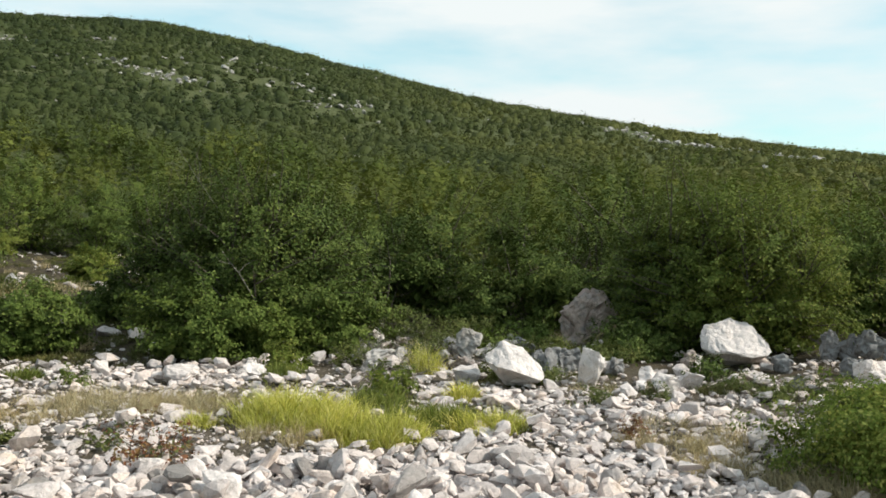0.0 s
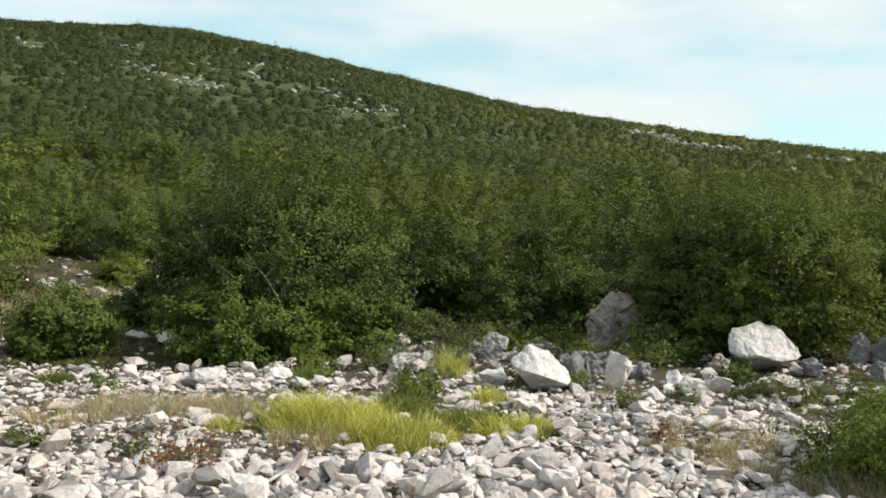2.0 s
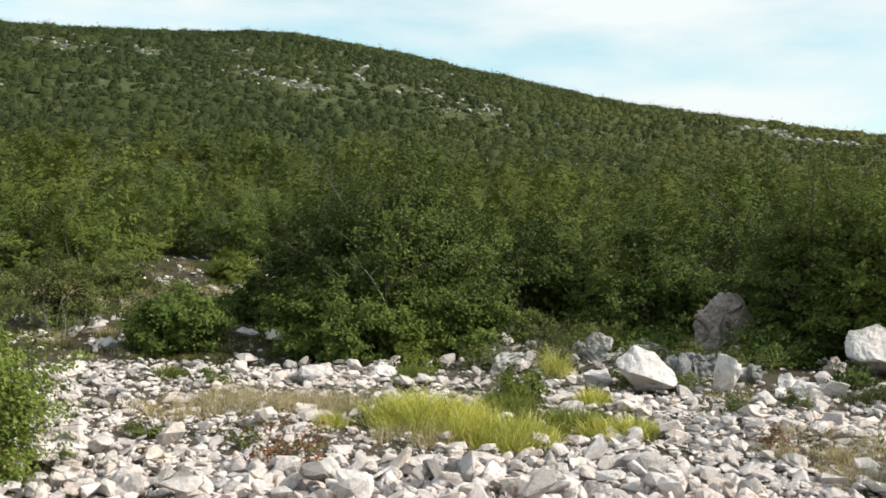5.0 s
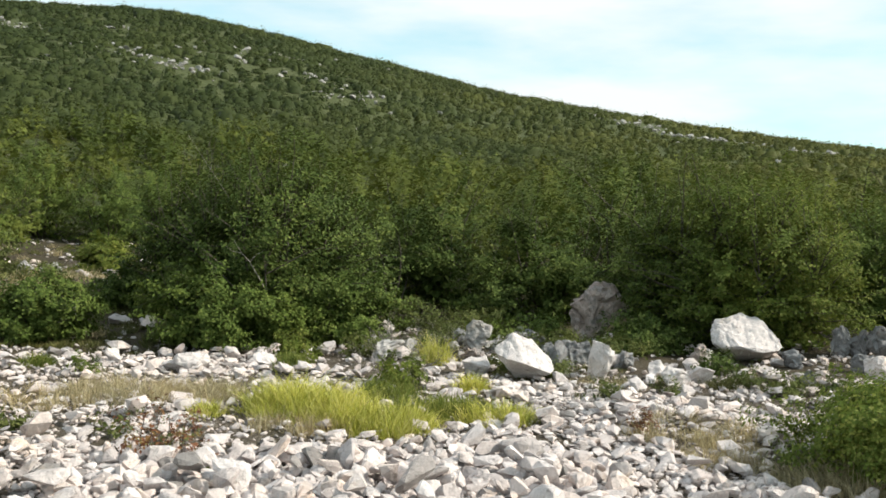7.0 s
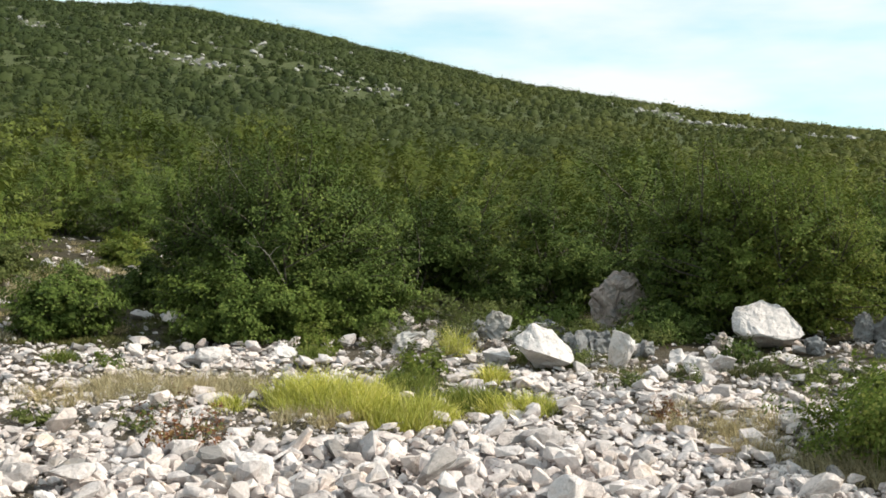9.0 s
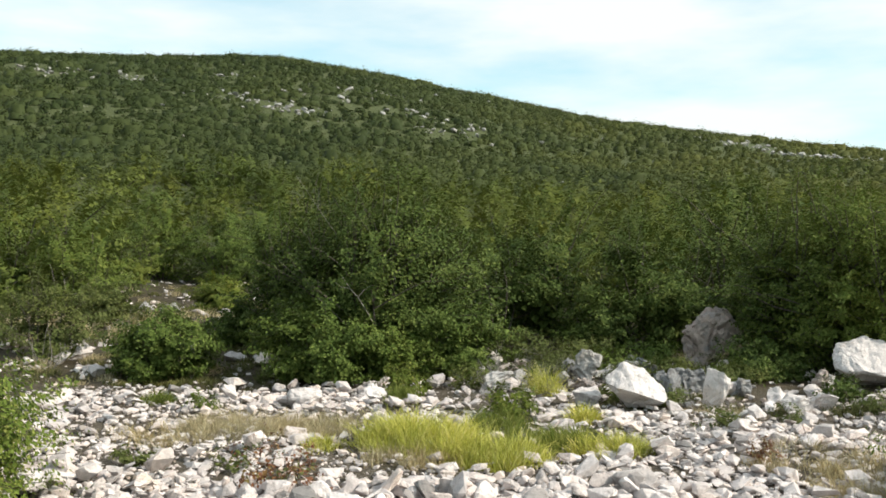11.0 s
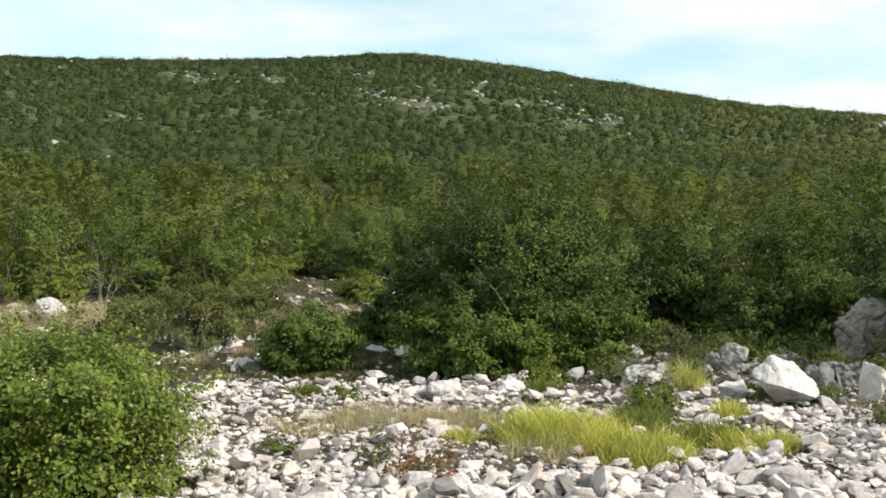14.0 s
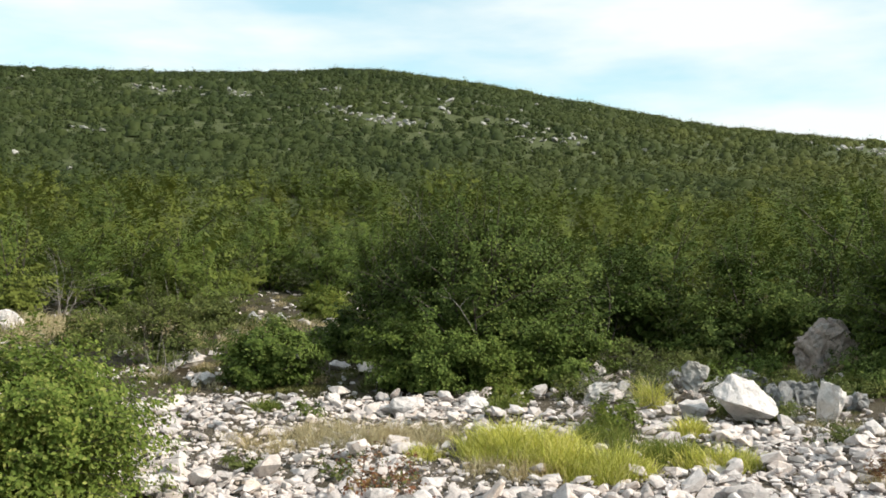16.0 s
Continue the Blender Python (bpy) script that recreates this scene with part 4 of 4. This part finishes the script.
for k, (bearing, reach, w, h, mat, lean, label) in enumerate((
        (8.45, 9.95, 0.28, 0.39, WHITE, 8, "upright pale limestone block"),
        (13.6, 11.4, 0.16, 0.36, BROWN, 30, "narrow brown stone leaning in the shade"),
        (14.5, 11.6, 0.17, 0.23, WHITE, 0, "small pale stone beside a boulder"),
        (1.35, 11.55, 0.34, 0.41, ASH, -5, "grey weathered upright rock"),
        (-4.3, 12.2, 0.22, 0.36, WHITE, 0, "small ochre-white stone beside a shrub"),
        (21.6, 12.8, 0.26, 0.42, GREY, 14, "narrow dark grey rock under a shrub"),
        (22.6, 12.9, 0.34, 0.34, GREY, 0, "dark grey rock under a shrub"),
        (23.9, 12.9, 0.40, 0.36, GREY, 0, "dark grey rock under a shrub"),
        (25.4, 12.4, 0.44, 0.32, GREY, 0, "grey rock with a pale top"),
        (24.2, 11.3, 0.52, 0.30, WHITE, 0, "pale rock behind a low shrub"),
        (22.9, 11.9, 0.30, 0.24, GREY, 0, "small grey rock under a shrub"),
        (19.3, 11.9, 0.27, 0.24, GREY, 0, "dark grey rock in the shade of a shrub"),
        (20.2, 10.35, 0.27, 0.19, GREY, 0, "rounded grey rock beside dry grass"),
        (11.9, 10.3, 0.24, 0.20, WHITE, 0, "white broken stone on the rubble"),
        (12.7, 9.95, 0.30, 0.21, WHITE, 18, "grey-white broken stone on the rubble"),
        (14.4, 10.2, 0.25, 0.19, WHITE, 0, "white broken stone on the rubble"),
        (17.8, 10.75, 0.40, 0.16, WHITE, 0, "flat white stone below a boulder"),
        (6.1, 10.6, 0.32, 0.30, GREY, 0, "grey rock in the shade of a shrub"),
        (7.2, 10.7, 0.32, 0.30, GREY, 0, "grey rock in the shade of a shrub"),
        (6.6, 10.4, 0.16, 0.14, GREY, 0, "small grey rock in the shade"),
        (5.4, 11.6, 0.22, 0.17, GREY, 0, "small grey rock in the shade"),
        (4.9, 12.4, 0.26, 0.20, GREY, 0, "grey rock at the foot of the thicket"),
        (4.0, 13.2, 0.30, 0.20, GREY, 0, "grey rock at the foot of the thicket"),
        (-4.2, 10.6, 0.34, 0.24, ASH, 10, "grey weathered rock among dead twigs"),
        (1.3, 9.85, 0.30, 0.18, WHITE, 0, "white stone below an ochre one"),
        (2.6, 10.4, 0.21, 0.14, WHITE, 0, "white stone beside a pale wedge"),
        (1.0, 11.0, 0.32, 0.14, BROWN, 0, "ochre stone on the rubble"),
        (-11.4, 10.2, 0.25, 0.20, WHITE, 0, "white pointed stone on the rubble"),
        (-15.6, 10.3, 0.40, 0.20, WHITE, 0, "long white stone on the rubble"),
        (-20.0, 10.6, 0.22, 0.18, WHITE, 0, "white stone below a shrub"),
        (-38.0, 17.4, 0.54, 0.40, WHITE, 0, "white boulder in dry grass"),
        (-28.4, 13.9, 0.40, 0.27, WHITE, 0, "white rock under a sparse shrub"),
        (-29.2, 13.5, 0.28, 0.16, WHITE, 0, "small white rock under a sparse shrub"),
        (-19.6, 13.7, 0.36, 0.13, WHITE, 0, "flat white stone in the shade of shrubs"),
        (-18.2, 13.5, 0.24, 0.14, WHITE, 0, "white stone in the shade of shrubs"),
        (-30.0, 6.9, 0.42, 0.15, WHITE, 0, "large flat white stone among the rubble"),
        (-2.6, 11.4, 0.26, 0.20, ASH, 0, "grey weathered rock among dead twigs"),
        (-0.4, 11.5, 0.20, 0.16, ASH, 0, "grey weathered rock among dead twigs"),
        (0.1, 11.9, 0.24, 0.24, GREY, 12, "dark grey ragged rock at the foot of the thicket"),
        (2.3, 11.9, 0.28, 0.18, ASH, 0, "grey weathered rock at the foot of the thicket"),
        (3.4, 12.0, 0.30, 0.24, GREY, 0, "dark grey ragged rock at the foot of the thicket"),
        (9.9, 10.7, 0.24, 0.22, GREY, 0, "grey rock beside a pale block"),
        (-5.2, 11.3, 0.22, 0.2, ASH, 0, "grey weathered rock among dead twigs"),
        (-23.4, 19.6, 0.45, 0.25, ASH, 0, "grey-white rock in a stony clearing"),
        (-24.6, 20.4, 0.4, 0.25, ASH, 0, "grey-white rock in a stony clearing"),
        (18.2, 7.75, 0.24, 0.16, WHITE, 0, "pointed stone at the edge of dry grass"))):
    boulder(bearing, reach, w, h, 40 + k, mat, label, 23 * k % 60 - 30, lean, corners=BLOCK if k == 0 else None, rough=0.055 if mat is WHITE else 0.10)


# ---- grass ----
def blades(name, bearing, reach, wide, deep, tall, n, mat, seed, label, slim=0.009):
    """A patch of grass: bent tapering blades in tufts."""
    rng = np.random.default_rng(seed)
    cx, cy, _ = polar(bearing, reach)
    ax = np.array([math.cos(radians(bearing)), -math.sin(radians(bearing))])
    ay = np.array([math.sin(radians(bearing)), math.cos(radians(bearing))])
    tufts = max(1, n // 55)
    c = rng.uniform(-1, 1, (tufts * 3, 2))
    c = c[(c ** 2).sum(1) < 1][:tufts] * (wide / 2, deep / 2)
    pick = rng.integers(0, len(c), n)
    home = c[pick]
    vigour, bend = rng.uniform(0.55, 1.25, len(c))[pick], rng.normal(0, 0.28, (len(c), 2))[pick]
    p = home + rng.normal(0, 0.055, (n, 2))
    xy = np.array([cx, cy]) + p[:, :1] * ax + p[:, 1:] * ay
    base = np.column_stack([xy, ground_z(xy[:, 0], xy[:, 1]) - 0.01])
    lean = np.column_stack([rng.normal(0, 0.35, (n, 2)), np.ones(n)])
    lean[:, :2] += (p - home)[:, :1] * ax * 3 + bend
    tallness = tall * vigour * rng.uniform(0.45, 1.1, n) * (1 - 0.35 * np.clip(((p / (wide / 2, deep / 2)) ** 2).sum(1), 0, 1))
    d = unit(lean)
    turn = rng.uniform(0, 2 * np.pi, n)
    side = np.column_stack([np.cos(turn), np.sin(turn), 0 * turn]) * slim / 2
    mid = base + d * tallness[:, None] * 0.55
    sag = np.column_stack([lean[:, :2] * 0.35, np.full(n, -0.12)])
    tip = base + (d + sag) * tallness[:, None]
    v = np.stack([base - side, base + side, mid + side * 0.8, mid - side * 0.8, tip], 1)
    k = (np.arange(n) * 5)[:, None]
    f = np.concatenate([k + (0, 1, 2), k + (0, 2, 3), k + (3, 2, 4)])
    ob = new(name, mesh_from(name, v.reshape(-1, 3), f, mat))
    return tagged(ob, label, "grass", "", "stuff")


LUSH = "tall bright yellow-green grass among the stones"
DRY = "thin dry straw-coloured grass among the stones"
blades("grass", -9.4, 8.1, 0.80, 0.75, 0.42, 3600, GRASS, 1, LUSH, 0.007)
blades("grass", -6.8, 8.0, 0.60, 0.65, 0.40, 2200, GRASS, 20, LUSH, 0.007)
blades("grass", -4.6, 7.65, 0.95, 0.50, 0.34, 3800, GRASS, 11, LUSH, 0.007)
blades("grass", -3.8, 8.9, 0.5, 0.5, 0.27, 1100, GRASS_DEEP, 12, "tall deep green grass behind a brighter patch", 0.008)
blades("grass", -0.6, 8.2, 0.75, 0.45, 0.28, 1700, GRASS_DEEP, 13, "short deep green grass among the stones", 0.008)
blades("grass", 2.4, 8.0, 0.6, 0.35, 0.28, 1300, GRASS, 21, "short pale green grass among the stones", 0.007)
blades("grass", 0.95, 9.0, 0.3, 0.25, 0.24, 650, GRASS, 14, "tuft of green grass below a pale boulder", 0.007)
blades("grass", -8.6, 7.55, 0.9, 0.35, 0.22, 1100, STRAW, 22, "dry straw at the foot of bright grass", 0.005)
blades("grass", -1.1, 10.65, 0.36, 0.3, 0.40, 800, GRASS, 2, "tuft of tall yellow-green grass", 0.006)
blades("grass", -14.5, 8.1, 0.24, 0.2, 0.2, 500, GRASS, 3, "small tuft of green grass among the stones", 0.007)
blades("grass", -9.9, 10.2, 0.42, 0.3, 0.24, 700, GRASS_DEEP, 15, "tuft of green grass below a shrub")
blades("grass", -23.9, 10.4, 0.3, 0.25, 0.18, 500, GRASS_DEEP, 23, "tuft of green grass on the stones")
blades("grass", -21.6, 8.7, 1.7, 1.2, 0.27, 1900, STRAW, 4, DRY, 0.004)
blades("grass", -17.6, 8.8, 1.8, 1.1, 0.29, 2600, STRAW, 24, DRY, 0.004)
blades("grass", -12.8, 8.6, 0.9, 0.9, 0.18, 400, STRAW, 25, DRY, 0.004)
blades("grass", 14.4, 7.9, 1.2, 0.9, 0.24, 1300, STRAW, 5, DRY, 0.005)
blades("grass", 18.2, 7.2, 1.3, 0.9, 0.24, 1500, STRAW, 6, DRY, 0.005)
blades("grass", 22.5, 6.9, 1.0, 0.6, 0.26, 1700, STRAW, 26, DRY, 0.005)
blades("grass", 8.8, 9.6, 0.9, 0.5, 0.16, 600, STRAW, 27, DRY, 0.004)
blades("grass", 7.6, 10.1, 2.0, 1.2, 0.14, 1500, GRASS_DULL, 36, "short olive grass between grey rocks", 0.006)
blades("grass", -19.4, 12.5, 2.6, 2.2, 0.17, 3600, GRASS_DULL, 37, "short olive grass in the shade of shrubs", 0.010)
blades("grass", 18.6, 10.2, 1.4, 0.6, 0.22, 900, GRASS_DULL, 28, "short olive grass below a white boulder", 0.007)
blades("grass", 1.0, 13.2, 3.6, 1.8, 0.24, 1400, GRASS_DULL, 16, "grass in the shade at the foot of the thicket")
blades("grass", -31, 17.8, 6.5, 5.0, 0.42, 9000, STRAW, 17, "dry grass in a clearing")
blades("grass", -40, 17.8, 5.0, 5.0, 0.42, 5000, STRAW, 18, "dry grass in a clearing")
blades("grass", -22.5, 18.5, 2.6, 5.5, 0.2, 1800, STRAW, 19, "dry grass in a stony clearing")
blades("grass", -22.5, 23.0, 5.0, 9.0, 0.20, 2400, STRAW, 31, "dry grass in a stony clearing", 0.012)
blades("grass", -22.8, 22.0, 5.0, 9.0, 0.16, 4200, GRASS_DULL, 32, "short olive grass in a stony clearing", 0.014)
blades("grass", -27.5, 12.9, 3.4, 2.2, 0.20, 1500, STRAW, 34, "dry grass below a sparse shrub", 0.007)
blades("grass", -27.0, 12.6, 3.4, 2.2, 0.14, 1600, GRASS_DULL, 35, "short olive grass below a sparse shrub", 0.009)
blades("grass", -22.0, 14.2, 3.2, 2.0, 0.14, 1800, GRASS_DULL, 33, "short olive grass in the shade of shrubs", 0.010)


# ---- single stones on the near heap ----
rng = np.random.default_rng(90)
stone_meshes = [mesh_from("stone", v, f, STONE_OWN) for v, f in HEAP]
turns = random_turns(rng, 300, 0.38)
for k in range(300):
    r, az, s = math.sqrt(rng.uniform(5.5 ** 2, 6.75 ** 2)), rng.uniform(-23, 12), 0.09 + 0.12 * rng.random() ** 1.5
    x, y, z = polar(az, r)
    ob = part("stone", stone_meshes[k % len(stone_meshes)], ground)
    ob.matrix_world = Matrix.Translation((x, y, z + s * rng.uniform(0.15, 0.55))) @ Matrix(turns[k].tolist()).to_4x4() @ Matrix.Scale(s, 4)


# ---- small plants and dead wood ----
def herb(bearing, reach, wide, tall, mat, seed, label, leaf=0.03, twigs=26, per=16):
    """A small leggy plant among the stones."""
    trunks, (wv, wf), (lv, lf) = shrub_shape(seed, wide, tall, twigs, per, leaf, 4, 0.5, 0.8, 0.5)
    base = new("weed")
    base.matrix_world = pose(*polar(bearing, reach), 0, 0, seed * 40)
    for v, f in trunks:
        part("stem", mesh_from("stem", v, f, BARK, True), base)
    tagged(part("twig_work", mesh_from("twig_work", wv, wf, BARK, True), base), kind="stuff")
    part("foliage", mesh_from("foliage", lv, lf, mat), base)
    return tagged(base, label, "weed", "weeds among the stones")


herb(-17.9, 6.6, 0.45, 0.50, RUST_LEAF, 301, "leggy reddish-brown weed among white stones", 0.028, 34, 10)
herb(-15.8, 6.5, 0.36, 0.44, RUST_LEAF, 302, "leggy reddish-brown weed among white stones", 0.028, 30, 11)
herb(-16.8, 7.0, 0.5, 0.28, LEAF_DULL, 303, "low olive weed among white stones", 0.024, 16, 9)
herb(-14.9, 6.35, 0.16, 0.16, LEAF_FRESH, 304, "small green weed among white stones")
herb(-19.6, 7.3, 0.5, 0.22, LEAF_DULL, 305, "low olive-brown weed among white stones", 0.022, 20, 10)
herb(-25.2, 7.6, 0.40, 0.12, LEAF_DULL, 306, "dark cushion of moss-like weed between stones")
herb(-21.5, 9.9, 0.35, 0.2, LEAF_FRESH, 307, "green tuft-like weed on the stones")
herb(9.0, 8.9, 0.45, 0.2, LEAF_DULL, 308, "low brown-green weed on the rubble", 0.025)
herb(12.5, 9.5, 0.35, 0.2, LEAF_DULL, 309, "low brown-green weed on the rubble", 0.025)
herb(11.2, 7.9, 0.22, 0.2, RUST_LEAF, 310, "small reddish weed on the rubble", 0.022)
herb(16.5, 10.4, 0.6, 0.2, LEAF_DULL, 311, "low olive weed below a white boulder")
herb(19.0, 10.0, 0.7, 0.28, LEAF_DULL, 312, "low olive weed beside grey rocks")
herb(21.5, 10.2, 0.6, 0.22, LEAF_DULL, 313, "low olive weed beside grey rocks")
herb(-3.4, 9.3, 0.5, 0.30, LEAF_OLIVE, 314, "olive-green bushy weed behind tall grass", 0.035, 60, 24)
herb(-9.6, 10.7, 0.55, 0.30, LEAF_OLIVE, 315, "light green weed below a dark shrub", 0.035, 60, 24)
herb(-2.5, 13.4, 1.0, 0.4, LEAF_DULL, 316, "low olive undergrowth below the thicket", 0.04, 60, 24)
herb(0.8, 13.6, 1.2, 0.35, LEAF_DULL, 317, "low olive undergrowth below the thicket", 0.04, 70, 24)
herb(4.6, 13.9, 1.2, 0.35, LEAF, 318, "low dark undergrowth below the thicket", 0.04, 70, 24)
herb(3.2, 11.6, 0.7, 0.22, LEAF_DULL, 319, "low olive weed among grey rocks", 0.03, 40, 20)
herb(10.2, 12.2, 0.9, 0.3, LEAF_DEEP_SHADED, 320, "low undergrowth among grey rocks, darkened for shade", 0.04, 60, 24)
herb(6.2, 12.2, 0.8, 0.25, LEAF_DULL, 321, "low olive weed among grey rocks", 0.03, 50, 20)
herb(2.6, 10.1, 0.5, 0.2, LEAF_DULL, 326, "low brown-green weed below a pale boulder", 0.028, 40, 20)
herb(5.6, 10.0, 0.8, 0.18, LEAF_DULL, 327, "low brown-green weed below a pale boulder", 0.028, 50, 20)
herb(-1.6, 11.6, 0.8, 0.3, LEAF_DULL, 329, "low brown-green weed among grey rocks", 0.03, 50, 20)
herb(-0.2, 12.4, 0.9, 0.35, LEAF_DULL, 330, "low brown-green weed among grey rocks", 0.032, 55, 20)
herb(2.4, 12.6, 0.9, 0.3, LEAF, 331, "low dark weed among grey rocks", 0.035, 55, 20)
herb(-5.8, 10.9, 0.6, 0.25, LEAF_DULL, 332, "low brown-green weed below a shrub", 0.03, 40, 20)
herb(15.2, 11.0, 0.7, 0.25, LEAF_DEEP_SHADED, 333, "low dark weed below a white boulder", 0.032, 45, 20)
herb(-26.5, 18.5, 1.6, 0.9, LEAF_DULL, 325, "olive undergrowth in a clearing", 0.06, 80, 22)


def dead_brush(bearing, reach, wide, tall, seed, label, twigs=30):
    """A dead, leafless shrub: grey stems and twigs."""
    trunks, (wv, wf), _ = shrub_shape(seed, wide, tall, twigs, 4, 0.02, 7, 0.6, 1.0, 0.4)
    base = new("dead_shrub")
    base.matrix_world = pose(*polar(bearing, reach), 0, 0, seed * 50)
    for v, f in trunks:
        part("stem", mesh_from("stem", v, f, DEADWOOD, True), base)
    tagged(part("twig_work", mesh_from("twig_work", wv, wf, DEADWOOD, True), base), kind="stuff")
    return tagged(base, label, "dead shrub", "dead shrubs")


dead_brush(-3.2, 11.2, 0.7, 0.4, 401, "grey leafless dead shrub among rocks")
dead_brush(-4.6, 11.0, 0.5, 0.4, 402, "grey leafless dead shrub among rocks")
dead_brush(-1.0, 12.0, 0.9, 0.35, 403, "grey leafless dead shrub among rocks")
dead_brush(-2.2, 10.4, 1.0, 0.35, 421, "brown-grey dead twigs among rocks", 46)
dead_brush(-4.8, 10.2, 0.9, 0.38, 422, "brown-grey dead twigs behind tall grass", 46)
dead_brush(-3.6, 12.2, 0.9, 0.4, 423, "grey leafless dead shrub below the thicket", 40)
dead_brush(0.6, 11.6, 0.8, 0.35, 424, "grey leafless dead twigs among rocks", 34)
dead_brush(-4.2, 9.7, 0.6, 0.3, 404, "brown-grey dead twigs behind tall grass")
dead_brush(0.2, 10.9, 0.7, 0.28, 408, "grey leafless dead twigs among rocks", 22)
dead_brush(7.8, 9.8, 0.7, 0.26, 409, "brown-grey dead twigs below a pale block", 22)
dead_brush(3.0, 11.2, 0.7, 0.28, 410, "grey leafless dead twigs among rocks", 22)
dead_brush(-29.8, 13.0, 0.8, 0.6, 405, "bare upright grey stems below a sparse shrub", 16)
dead_brush(-35.2, 21.6, 1.5, 1.3, 425, "grey leafless dead shrub among green ones", 60)
dead_brush(-29.2, 20.7, 0.9, 1.1, 426, "grey leafless stems among green shrubs", 14)
dead_brush(-20.4, 15.0, 0.9, 0.35, 406, "grey dead brush in the shade of shrubs")
dead_brush(21.3, 11.5, 0.5, 0.4, 407, "grey leafless dead shrub among grey rocks", 16)
dead_brush(-25.0, 16.2, 0.9, 0.5, 413, "grey leafless dead shrub in a stony clearing", 22)
dead_brush(-22.6, 15.6, 1.2, 0.4, 414, "grey leafless dead shrub in a stony clearing", 30)
herb(-20.2, 15.0, 1.1, 0.45, LEAF, 334, "low dark undergrowth in the shade of shrubs", 0.045, 60, 20)
herb(-24.0, 17.6, 1.2, 0.4, LEAF_DULL, 335, "low olive undergrowth in a stony clearing", 0.045, 60, 20)
# dark-leaved plants stand in for the shade under the large shrub
herb(10.6, 13.0, 1.2, 0.5, LEAF_DEEP_SHADED, 336, "low undergrowth under a shrub, darkened for its shade", 0.04, 70, 24)
herb(10.6, 12.6, 0.9, 0.28, LEAF_DEEP_SHADED, 337, "low undergrowth under a shrub, darkened for its shade", 0.035, 60, 22)
herb(12.6, 12.7, 0.9, 0.32, LEAF_DEEP_SHADED, 338, "low undergrowth under a shrub, darkened for its shade", 0.035, 60, 22)
herb(9.4, 11.6, 0.8, 0.25, LEAF_DULL, 339, "low olive undergrowth under a shrub", 0.035, 50, 22)
